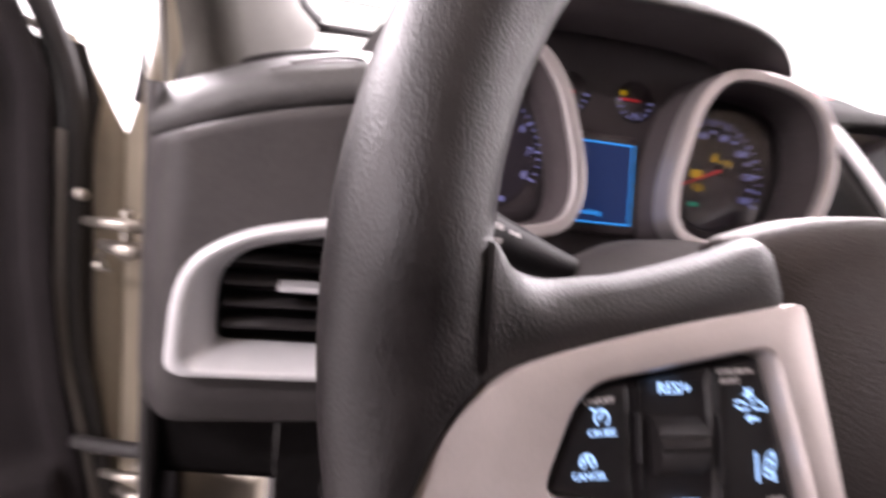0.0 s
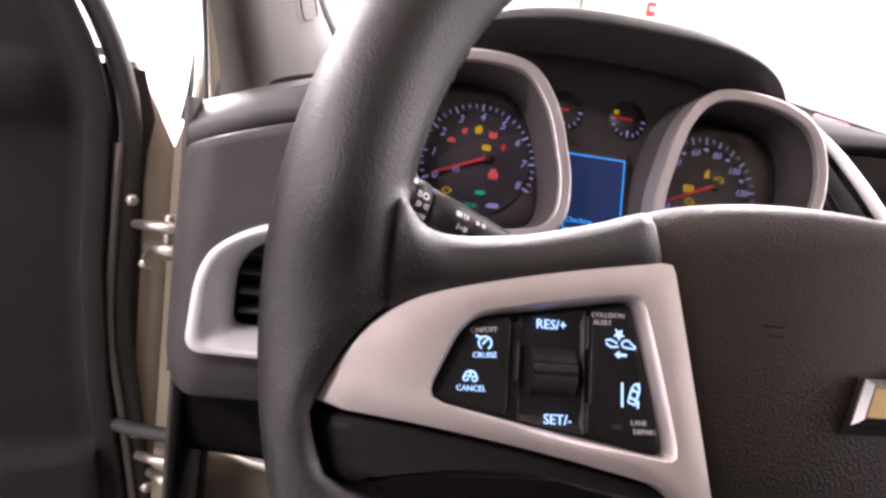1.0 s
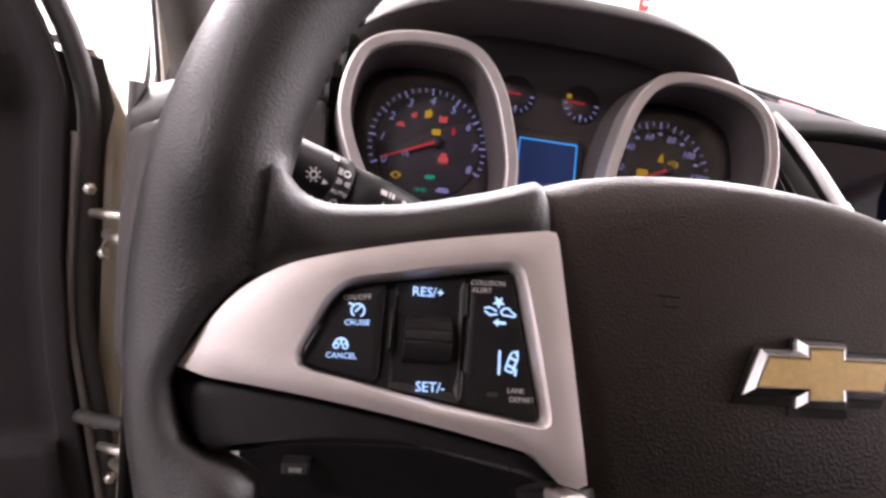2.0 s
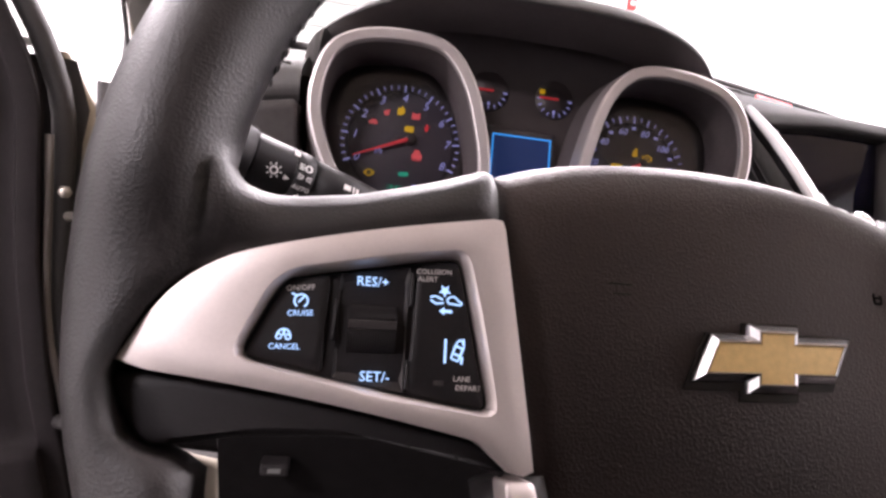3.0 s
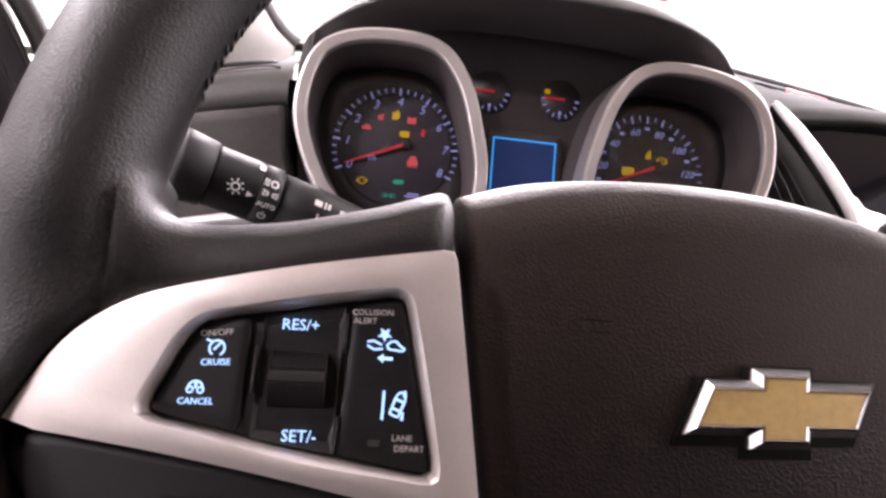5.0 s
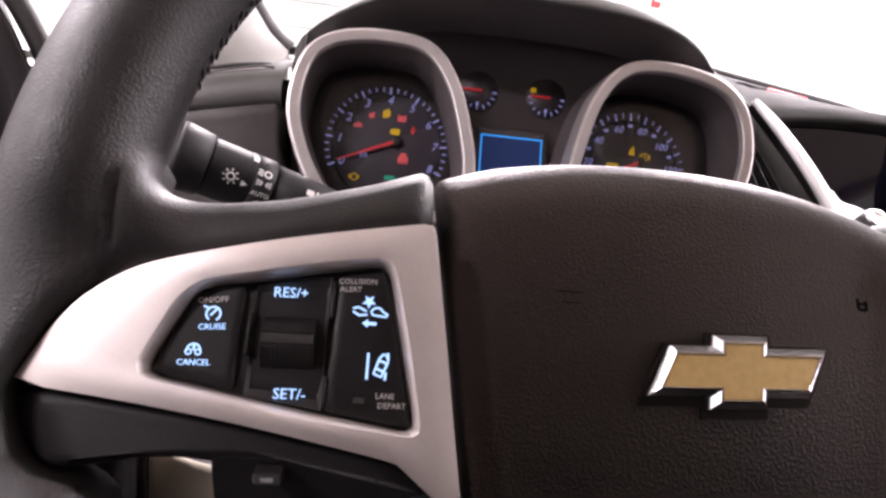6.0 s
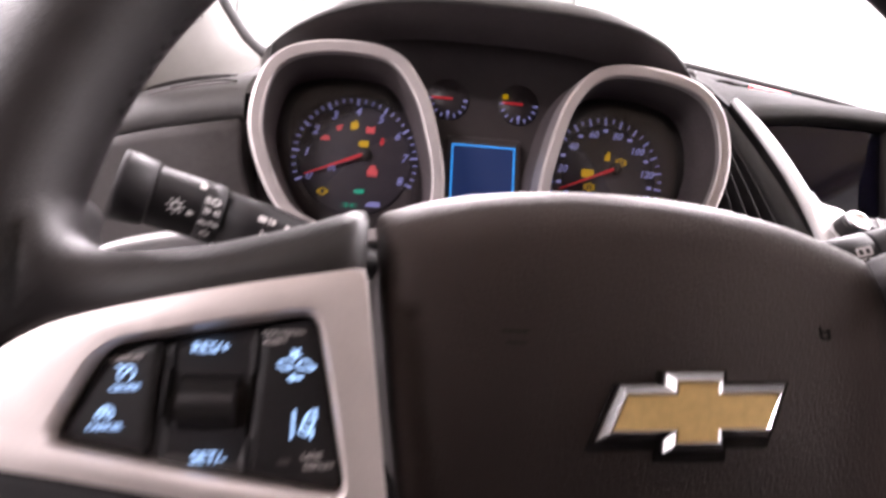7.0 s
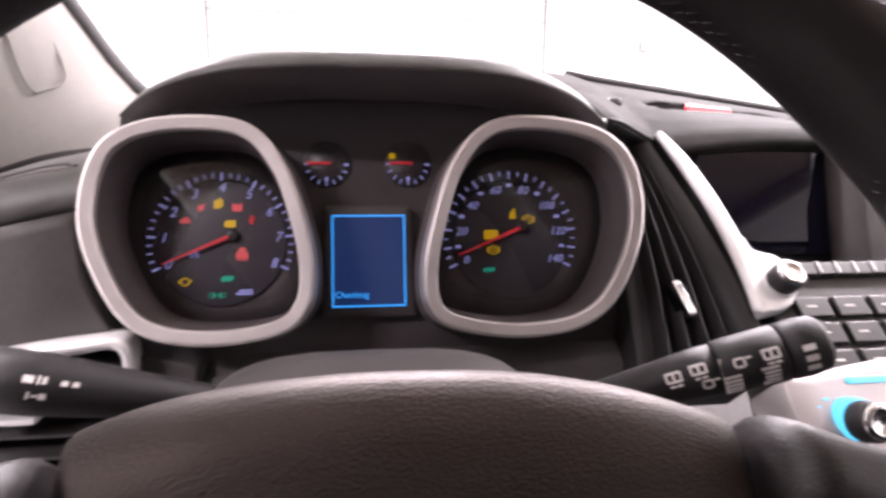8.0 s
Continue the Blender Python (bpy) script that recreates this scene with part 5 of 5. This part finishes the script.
ctl_icon(joined(moved(flat_shape(star, 0.0002), pose(-0.0004, 0.0024, 0)), near_car, bar(-0.0019, 0.0003, 0.0022, 0.0005, -24), bar(-0.0037, 0.0006, 0.0016, 0.0005, 14), bar(-0.0018, -0.0012, 0.0024, 0.0005, 8), bar(-0.0037, -0.0008, 0.0016, 0.0005, -30), bar(0.0006, -0.0033, 0.0026, 0.0008), flat_shape([(-0.0018, -0.0033), (-0.0003, -0.0022), (-0.0003, -0.0044)], 0.0002)), -0.0915, 0.0132, "collision_symbol")
lane_car = moved(joined(outline_piece([(-0.0013, -0.0030), (0.0013, -0.0030), (0.0015, 0.0012), (0.0009, 0.0030), (-0.0009, 0.0030), (-0.0015, 0.0012)], 0.0005, 0.0005), bar(0, 0.0009, 0.0024, 0.0006), bar(0, -0.0013, 0.0022, 0.0006), bar(-0.0011, -0.0004, 0.0005, 0.0022), bar(0.0011, -0.0004, 0.0005, 0.0022)), pose(0.0012, 0.0002, 0, 0, 0, -20))
ctl_icon(joined(bar(-0.0024, -0.0002, 0.0006, 0.0066, 0), bar(0.0023, -0.0025, 0.0006, 0.0020, -4), bar(0.0026, 0.0026, 0.0006, 0.0016, -4), lane_car), -0.0886, -0.0008, "lane_symbol")
part("indicator_mark", bars([(-0.0925, -0.0096, 0.0028, 0.0014)]), M_DASH, ctl, "small unlit indicator", m=pose(0, 0, face_w(-0.0925, 0) - 0.0038))


# ---- instrument cluster ----
B = math.radians(13.9)
cl = thing("instrument_cluster", basis((0.0, 0.345, 1.14), (1, 0, 0), (0, math.sin(B), math.cos(B)), (0, -math.cos(B), math.sin(B))), "lit twin-dial instrument cluster with silver gauge bezels", "instrument cluster")
part("housing", mesh_of(slab(rounded_poly([(-0.150, -0.092), (0.160, -0.092), (0.168, 0.02), (0.13, 0.068), (0.06, 0.082), (-0.06, 0.082), (-0.12, 0.066), (-0.155, 0.02)], 0.02), [(0, -0.03), (0, -0.0015), (0.001, -0.001)])), M_DIAL, cl, "black housing")
L_OUT = [(-0.1519, -0.0116), (-0.1474, 0.0251), (-0.1305, 0.0435), (-0.0990, 0.0504), (-0.0651, 0.0463), (-0.0453, 0.0237), (-0.0342, -0.0097), (-0.0301, -0.0351), (-0.0331, -0.0558), (-0.0472, -0.0699), (-0.0813, -0.0754), (-0.1154, -0.0704), (-0.1362, -0.0520)]
R_OUT = [(0.1631, -0.0125), (0.1598, 0.0251), (0.1400, 0.0463), (0.1015, 0.0541), (0.0685, 0.0491), (0.0473, 0.0261), (0.0345, -0.0116), (0.0299, -0.0379), (0.0323, -0.0577), (0.0459, -0.0697), (0.0841, -0.0763), (0.1231, -0.0713), (0.1471, -0.0520)]


def gauge(points, centre, name):
    o = curve_through(points, 96)
    i = inset(o, 0.0088)
    prof = [(-0.0004, 0.0200), (-0.0008, 0.0245), (0.0, 0.0384), (0.0006, 0.0397), (0.0020, 0.0402), (0.0074, 0.0396), (0.0082, 0.0388), (0.0084, 0.0350)]
    g = part("gauge_bezel", mesh_of(loft([[Vector((p.x, p.y, h)) for p in inset(o, d)] for d, h in prof]), crease=14), M_BEZEL, cl, "satin silver gauge bezel")
    part("outer_wall", mesh_of(loft([[Vector((p.x, p.y, h)) for p in inset(o, d)] for d, h in ((-0.0030, -0.007), (-0.0016, 0.014), (-0.0006, 0.0242))])), M_UNDER, g, "dark outer wall of the bezel")
    part("inner_wall", mesh_of(loft([[Vector((p.x, p.y, h)) for p in inset(o, d)] for d, h in ((0.0085, 0.0350), (0.0094, 0.018), (0.0110, 0.0008))])), M_UNDER, g, "black inner wall")
    part("dial_face", mesh_of(slab(inset(o, 0.0100), [(0, -0.0010), (0, 0.0010)])), M_DIAL, g, "black dial face")
    part("dial_disc", mesh_of(moved(turned([(0.0385, 0.0), (0.0385, 0.0010), (0.0375, 0.0013), (0.0, 0.0013)], 48), pose(*centre, 0.0010))), M_DIAL_DISC, g, "dark grey dial disc")
    lens = part("lens", mesh_of(slab(inset(o, 0.0092), [(0, 0.0120), (0, 0.0128)])), M_LENS, g, "clear gauge lens")
    lens.visible_shadow = False
    return g


LC, RCN = (-0.0880, -0.0168), (0.0903, -0.0158)
gl, gr = gauge(L_OUT, LC, "tachometer"), gauge(R_OUT, RCN, "speedometer")


def on_dial(c, a, r, h=0.0026):
    return Vector((c[0] + r * math.cos(math.radians(a)), c[1] + r * math.sin(math.radians(a)), h))


def ticks(g, c, a0, a1, count, every, r0, r1, w, material):
    long_me = mesh_of(bar(0, 0, r1 - r0, w), smooth=False)
    short_me = mesh_of(bar(0, 0, (r1 - r0) / 1.7, w / 1.5), smooth=False)
    for k in range(count + 1):
        a = a0 + (a1 - a0) * k / count
        long = k % every == 0
        p = on_dial(c, a, (r0 + r1) / 2 if long else r1 - (r1 - r0) * 0.3)
        part("tick_mark", long_me if long else short_me, material, g, m=Matrix.Translation(p) @ pose(0, 0, 0, 0, 0, a))


ticks(gl, LC, 203, -23, 32, 4, 0.0375, 0.0425, 0.0012, G_DIGIT)
ticks(gr, RCN, 205, -25, 28, 2, 0.0385, 0.0438, 0.0011, G_DIGIT)
for k in range(9):
    p = on_dial(LC, 203 - 226 * k / 8, 0.0332)
    part("numeral", lettering(str(k), 0.0082, Matrix.Translation(p), 0.25), G_DIGIT, gl)
for k in range(8):
    p = on_dial(RCN, 205 - 230 * k / 7, 0.0322)
    part("numeral", lettering(str(20 * k), 0.0072, Matrix.Translation(p), 0.25), G_DIGIT, gr)
for k in range(7):
    p = on_dial(RCN, 205 - 230 * (k + 0.5) / 7, 0.0345)
    part("small_numeral", bars([(0, 0, 0.0034, 0.0020)]), G_DIGIT, gr, m=Matrix.Translation(p))


def needle(g, c, a, length):
    m = Matrix.Translation(Vector((c[0], c[1], 0.0044))) @ pose(0, 0, 0, 0, 0, a)
    part("needle", mesh_of(moved(flat_shape([(0.001, -0.0012), (length, -0.0004), (length, 0.0004), (0.001, 0.0012)], 0.0006), m), smooth=False), G_NEEDLE, g, "red needle at rest")
    part("needle_hub", mesh_of(moved(turned([(0.0042, -0.002), (0.0040, 0.0004), (0.002, 0.0009)], 20), Matrix.Translation(Vector((c[0], c[1], 0.0042))))), M_BLACK, g)


needle(gl, (-0.0815, -0.0125), 203, 0.043)
needle(gr, (0.0985, -0.0085), 203, 0.046)


def blob(w, h, cut=0.25):
    return rounded_poly([(-w, -h), (w * (1 - cut), -h), (w, -h * (1 - cut)), (w, h), (-w * (1 - cut), h), (-w, h * (1 - cut))], min(w, h) * 0.3, 3)


def lamp(g, x, y, material, pieces, name="warning_lamp"):
    part(name, mesh_of(moved(joined(*pieces), pose(x, y, 0.0026)), smooth=False), material, g)


car_i = [bar(0, -0.0006, 0.0060, 0.0022), bar(0.0004, 0.0010, 0.0034, 0.0014)]
box_i = [flat_shape(blob(0.0030, 0.0021), 0.0003), bar(-0.0024, 0.0024, 0.0012, 0.0008), bar(0.0024, 0.0024, 0.0012, 0.0008)]
man_i = [bar(0, -0.0008, 0.0018, 0.0034, 16), bar(0.0003, 0.0020, 0.0016, 0.0016), bar(0.0010, -0.0002, 0.0006, 0.0040, -38)]
big_i = [flat_shape(blob(0.0036, 0.0020), 0.0003), flat_shape([(-0.0024, 0.0022), (0.0024, 0.0022), (0.0018, 0.0046), (-0.0018, 0.0046)], 0.0003), bar(0, -0.0028, 0.0070, 0.0006)]
ring_i = [ring_piece(0.0030, 0.0007), bar(0, 0.0003, 0.0007, 0.0028), bar(-0.0036, 0, 0.0007, 0.004), bar(0.0036, 0, 0.0007, 0.004)]
lamp(gl, -0.1088, -0.0032, G_RED_WHITE, car_i)
lamp(gl, -0.1000, 0.0042, G_RED_WHITE, [bar(0, 0, 0.0034, 0.0034, 20), bar(0.0014, 0.0018, 0.0020, 0.0014)])
lamp(gl, -0.0897, 0.0069, G_YELLOW, [flat_shape(blob(0.0026, 0.0022), 0.0003), bar(0.0008, 0.0026, 0.0016, 0.0018), bar(-0.0008, -0.0026, 0.0036, 0.0010)])
lamp(gl, -0.0788, 0.0042, G_RED_WHITE, box_i)
lamp(gl, -0.0826, -0.0055, G_YELLOW, [flat_shape(blob(0.0030, 0.0022), 0.0003), bar(-0.0032, 0, 0.0010, 0.0030)])
lamp(gl, -0.0707, -0.0033, G_RED, man_i)
lamp(gl, -0.0759, -0.0246, G_RED_WHITE, big_i)
lamp(gl, -0.1033, -0.0243, G_DIGIT, [ring_piece(0.0024, 0.0007, 18, -50, 230), bar(0.0002, 0.0003, 0.0024, 0.0006, 45), bar(-0.0030, 0.0014, 0.002, 0.0006, -20)], "cruise_lamp")
lamp(gl, -0.1085, -0.0400, G_YELLOW, [ring_piece(0.0026, 0.0008), bar(-0.0032, 0, 0.0008, 0.0024), bar(0.0032, 0.0004, 0.0008, 0.002)], "engine_lamp")
lamp(gl, -0.0843, -0.0385, G_GREEN, [flat_shape(blob(0.0036, 0.0016, 0.5), 0.0003)], "lit_lamp")
lamp(gl, -0.0902, -0.0483, G_GREEN, [bar(-0.0020, 0, 0.0014, 0.0032), bar(0.0020, 0, 0.0014, 0.0032), bar(-0.0042, 0.0010, 0.0018, 0.0006, 20), bar(-0.0042, -0.0010, 0.0018, 0.0006, -20), bar(0.0042, 0.0010, 0.0018, 0.0006, -20), bar(0.0042, -0.0010, 0.0018, 0.0006, 20), bar(0, 0, 0.003, 0.0006)], "side_lamp")
part("unit_mark", bars([(-0.0737, -0.0458, 0.0080, 0.0012), (-0.0745, -0.0476, 0.0095, 0.0014)]), G_DIGIT, gl, m=pose(0, 0, 0.0026))
lamp(gr, 0.0924, -0.0003, G_YELLOW, [bar(-0.0002, -0.0020, 0.0044, 0.0018), flat_shape(blob(0.0018, 0.0018), 0.0003), bar(0.0008, 0.0026, 0.0020, 0.0020)])
lamp(gr, 0.1026, -0.0036, G_YELLOW, ring_i)
lamp(gr, 0.0776, -0.0135, G_YELLOW, [flat_shape(blob(0.0046, 0.0030), 0.0003)])
lamp(gr, 0.0791, -0.0233, G_YELLOW, ring_i)
lamp(gr, 0.0761, -0.0359, G_GREEN, [flat_shape(blob(0.0038, 0.0014, 0.4), 0.0003)], "lit_lamp")

# the two small gauges and the display between the dials
def small_gauge(cx, cy, lamp_at):
    g = part("small_gauge", mesh_of(moved(turned([(0.0150, 0.0), (0.0150, 0.0006), (0.0, 0.0008)], 32), pose(cx, cy, -0.0008))), M_DIAL, cl, "small round gauge")
    mark_me = mesh_of(bar(0, 0, 0.0030, 0.0008), smooth=False)
    for k in range(9):
        a = 180 + 180 * k / 8
        p = on_dial((cx, cy), a, 0.0122, 0.0002)
        part("tick_mark", mark_me, G_DIGIT, g, m=Matrix.Translation(p) @ pose(0, 0, 0, 0, 0, a))
    part("needle", bars([(cx - 0.0045, cy + 0.0006, 0.0150, 0.0016)]), G_NEEDLE, g, "short red needle", m=pose(0, 0, 0.0008))
    part("symbol", bars([(cx, cy - 0.0095, 0.0018, 0.0026), (cx + 0.0125, cy - 0.0004, 0.0026, 0.0012)]), G_DIGIT, g, m=pose(0, 0, 0.0005))
    if lamp_at:
        part("low_fuel_lamp", mesh_of(moved(flat_shape(blob(0.0020, 0.0018), 0.0003), pose(cx - 0.010, cy + 0.0050, 0.0005)), smooth=False), G_YELLOW, g, "amber low fuel lamp")
    return g


small_gauge(-0.0258, 0.0320, False)
small_gauge(0.0252, 0.0325, True)
part("display_block", mesh_of(slab(rounded_poly([(-0.0290, -0.0640), (0.0285, -0.0640), (0.0262, 0.0050), (-0.0268, 0.0050)], 0.003, 3), [(0, -0.004), (0, 0.0055), (0.001, 0.0065)])), M_DIAL, cl, "black block round the display")
disp = part("display", mesh_of(slab(rounded_poly([(-0.0226, -0.0572), (0.0222, -0.0572), (0.0222, -0.0012), (-0.0226, -0.0012)], 0.0006, 2), [(0, 0.004), (0, 0.0072)]), smooth=False), G_DISPLAY, cl, "deep blue information display")
part("border", bars([(-0.0002, -0.0015, 0.0446, 0.0009), (-0.0002, -0.0568, 0.0446, 0.0009), (-0.0221, -0.0291, 0.0009, 0.0560), (0.0217, -0.0291, 0.0009, 0.0560)]), G_CYAN, disp, "thin cyan border", m=pose(0, 0, 0.0073))
part("checking_lettering", lettering("Checking", 0.0054, pose(-0.0208, -0.0500, 0.0075), align="LEFT"), G_CYAN, disp, "cyan lettering")


# ---- centre stack ----
q = math.sqrt(0.5)
st = thing("centre_stack", basis((0.0, 0.39, 1.19), (1, 0, 0), (0, q, q), (0, -q, q)), "charcoal centre stack with silver edge, screen and knobs", "centre console")
SI = Matrix(st.matrix_world).inverted()


def sp(x, y, z, up=0.0):
    """A place of the stack's face in its own axes."""
    p = SI @ Vector((x, y, z))
    return Vector((p.x, p.y, p.z + up))


def on_face(x, y):
    """A place on the stack's sloping face, by its distance from the driver."""
    return sp(x, y, y + 0.80)


edge_in = curve_through([on_face(0.2130, 0.3925), on_face(0.2185, 0.374), on_face(0.2250, 0.351), on_face(0.2285, 0.327), on_face(0.2290, 0.303), on_face(0.2270, 0.286)], 30, False)
edge_out = curve_through([on_face(0.2170, 0.3925), on_face(0.2290, 0.374), on_face(0.2365, 0.351), on_face(0.2405, 0.327), on_face(0.2430, 0.303), on_face(0.2440, 0.286)], 30, False)
rows = []
for a, b in zip(edge_in, edge_out):
    n = Vector((0, 0, 1))
    rows.append([a + n * 0.001, a + n * 0.0035, a.lerp(b, 0.10) + n * 0.0050, a.lerp(b, 0.5) + n * 0.0058, a.lerp(b, 0.90) + n * 0.0050, b + n * 0.003, b - n * 0.003])
part("edge_trim", mesh_of(loft(rows, False)), M_VENT, st, "satin silver edge trim")
foot = rounded_poly([tuple(on_face(x, y).xy) for x, y in ((0.2395, 0.325), (0.2430, 0.3165), (0.2580, 0.3140), (0.2635, 0.3060), (0.2610, 0.2940), (0.2500, 0.2870), (0.2290, 0.2840), (0.2300, 0.3100))], [0.002, 0.006, 0.006, 0.008, 0.008, 0.006, 0.002, 0.002])
part("trim_foot", mesh_of(slab(foot, [(0, -0.003), (0, 0.0035), (0.0010, 0.0052), (0.0022, 0.0056)])), M_VENT, st, "rounded silver foot under the knob")
part("trim_wall", mesh_of(loft([[a + Vector((0, 0, -0.022)), a + Vector((0, 0, 0.0009))] for a in edge_in], False)), M_BLACK, st, "black wall under the edge trim")
part("fascia", mesh_of(slab(rounded_poly([(0.232, -0.235), (0.42, -0.235), (0.42, -0.110), (0.250, -0.110)], 0.004), [(0, -0.05), (0, -0.004), (0.001, -0.003)])), M_DASH, st, "charcoal button fascia")
SCREEN = SI @ basis((0, 0.377, 1.095), (1, 0, 0), (0, 0.259, 0.966), (0, -0.966, 0.259))
part("screen", mesh_of(slab(rounded_poly([(0.2700, 0.0106), (0.368, 0.009), (0.371, 0.1040), (0.2400, 0.1035)], 0.003), [(0, -0.013), (0, -0.0085), (0.0008, -0.008)])), M_SCREEN, st, "dark glossy screen", m=SCREEN)
part("screen_surround", mesh_of(slab(rounded_poly([(0.260, 0.000), (0.3725, -0.002), (0.3725, 0.1060), (0.238, 0.1060)], 0.003), [(0, -0.03), (0, -0.0125), (0.0008, -0.012)])), M_STALK, st, "black surround behind the screen", m=SCREEN)
part("screen_side", mesh_of(loft([[p + Vector((0, 0, 0.001)), p + Vector((0.004, 0, -0.012)), p + Vector((0.008, 0, -0.05))] for p in edge_out], False)), M_DASH, st, "charcoal cheek beside the screen")


def knob(x, y, r, high, tilt, foot, foot_label, label):
    """A round knob on the face: black body, chrome cap, and a ring at its foot."""
    m = Matrix.Translation(on_face(x, y)) @ pose(0, 0, 0.004, tilt)
    k = part("knob", mesh_of(moved(turned([(r * 0.90, -0.006), (r * 0.94, 0.002), (r, 0.30 * high), (r * 0.98, 0.72 * high), (r * 0.90, 0.84 * high)], 36), m)), M_BLACK, st, label)
    part("cap", mesh_of(moved(turned([(r * 0.89, 0.80 * high), (r * 0.88, 0.90 * high), (r * 0.80, 0.97 * high), (r * 0.60, high), (r * 0.52, 0.96 * high), (r * 0.05, 0.95 * high)], 36), m)), M_CHROME, k, "bright chrome cap")
    part("foot_ring", mesh_of(moved(turned([(r * 1.12, -0.006), (r * 1.12, 0.0018), (r * 1.02, 0.0024)], 36), m)), foot, k, foot_label)
    return k


knob(0.2505, 0.2990, 0.0098, 0.015, 0, M_VENT, "thin ring at its foot", "round black knob with chrome cap")
knob(0.2565, 0.2385, 0.0108, 0.016, 22, G_CYAN_LAMP, "glowing cyan ring at its foot", "round black heater knob with chrome cap")
for k in range(7):
    c = sp(0.2665 + 0.0130 * k, 0.3080, 1.1080)
    preset = part("preset_button", box(c.x - 0.0060, c.y - 0.005, -0.004, c.x + 0.0060, c.y + 0.004, 0.0020, 0.0008), M_BLACK, st)
    part("divider", box(c.x - 0.0071, c.y - 0.0045, -0.004, c.x - 0.0060, c.y + 0.0040, 0.0030, 0.0004), M_VENT, preset, "bright upright divider")
for r in range(3):
    for k in range(4):
        c = sp(0.2695 + 0.026 * k, 0.2875 - 0.0125 * r, 1.0895 - 0.0125 * r)
        b = part("button", box(c.x - 0.011, c.y - 0.0068, -0.004, c.x + 0.011, c.y + 0.0068, 0.0012, 0.001), M_BLACK, st)
        part("mark", bars([(c.x - 0.002, c.y, 0.007, 0.0012)]), M_GREY_INK, b, m=pose(0, 0, 0.0013))
low = rounded_poly([tuple(sp(0.2255, 0.257, 1.057).xy), tuple(sp(0.222, 0.225, 1.025).xy), tuple(sp(0.40, 0.222, 1.022).xy), tuple(sp(0.40, 0.264, 1.064).xy), tuple(sp(0.295, 0.2635, 1.0635).xy)], 0.004)
part("heater_panel", mesh_of(slab(low, [(0, -0.03), (0, 0.0015), (0.0012, 0.0025)])), M_HEATER, st, "satin silver heater panel")
c = sp(0.277, 0.2545, 1.0545)
part("cyan_lamp", mesh_of(moved(slab(rounded_poly([(-0.014, -0.0018), (0.014, -0.0018), (0.014, 0.0018), (-0.014, 0.0018)], 0.0015), [(0, 0), (0, 0.0005)]), pose(c.x, c.y, 0.0026))), G_CYAN_LAMP, st, "glowing cyan lamp strip")
for k in range(5):
    c = sp(0.276 + 0.018 * k, 0.238, 1.038)
    part("heater_button", box(c.x - 0.007, c.y - 0.009, -0.002, c.x + 0.007, c.y + 0.009, 0.0042, 0.001), M_HEATER, st)
part("cyan_mark", bars([(0, 0, 0.004, 0.001), (-0.006, -0.004, 0.002, 0.001)]), G_CYAN_LAMP, st, m=Matrix.Translation(sp(0.2455, 0.2475, 1.0475, 0.0026)))

# upright air vent between the gauges and the stack
cv = thing("centre_air_vent", st.matrix_world.copy(), "black upright louvred centre air vent", "air vent")
vent_side = [tuple(sp(0.178, 0.388, 1.188).xy), tuple(sp(0.168, 0.33, 1.13).xy), tuple(sp(0.155, 0.262, 1.062).xy), tuple(sp(0.2335, 0.262, 1.062).xy), tuple(sp(0.233, 0.32, 1.12).xy), tuple(sp(0.2075, 0.392, 1.192).xy)]
part("housing", mesh_of(slab(rounded_poly(vent_side, 0.004), [(0, -0.06), (0, -0.022), (0.001, -0.021)])), M_STALK, cv, "black recess")
for k in range(4):
    f = k / 4
    a = sp(0.184 + 0.022 * f, 0.378, 1.178)
    b = sp(0.168 + 0.054 * f, 0.266, 1.066)
    pts = [a.lerp(b, t) + Vector((0.004 * math.sin(math.pi * t), 0, 0)) for t in [j / 10 for j in range(11)]]
    rows = [[p + Vector((-0.0010, 0, -0.020)), p + Vector((-0.0007, 0, -0.0052)), p + Vector((0.0, 0, -0.0045)), p + Vector((0.0007, 0, -0.0052)), p + Vector((0.0010, 0, -0.020))] for p in pts]
    part("louvre", mesh_of(loft(rows, False)), M_STALK, cv)
side_rows = []
for t in [j / 10 for j in range(11)]:
    a = sp(0.2065, 0.390, 1.190).lerp(sp(0.2305, 0.266, 1.066), t) + Vector((0.005 * math.sin(math.pi * t), 0, -0.002))
    side_rows.append([a + Vector((-0.016, 0, -0.022)), a + Vector((-0.012, 0, -0.004)), a + Vector((-0.006, 0, 0.001)), a + Vector((0.0005, 0, 0.001))])
part("side_wall", mesh_of(loft(side_rows, False)), M_STALK, cv, "black side wall")
ta, tb = sp(0.1850, 0.303, 1.103), sp(0.1885, 0.286, 1.086)
tab_axis = (tb - ta).normalized()
tab_side = Vector((0, 0, 1)).cross(tab_axis)
tab_ring = [ta - tab_side * 0.0024, ta + tab_side * 0.0024, tb + tab_side * 0.0024, tb - tab_side * 0.0024]
part("tab", mesh_of(loft([[p + Vector((0, 0, h)) for p in rounded_poly([q.lerp((ta + tb) / 2, f) for q in tab_ring], 0.001, 3)] for f, h in ((0, -0.010), (0, 0.0016), (0.08, 0.0024), (0.30, 0.0024), (0.36, 0.0012))], True, (True, True))), M_CHROME, cv, "small framed chrome slider tab")
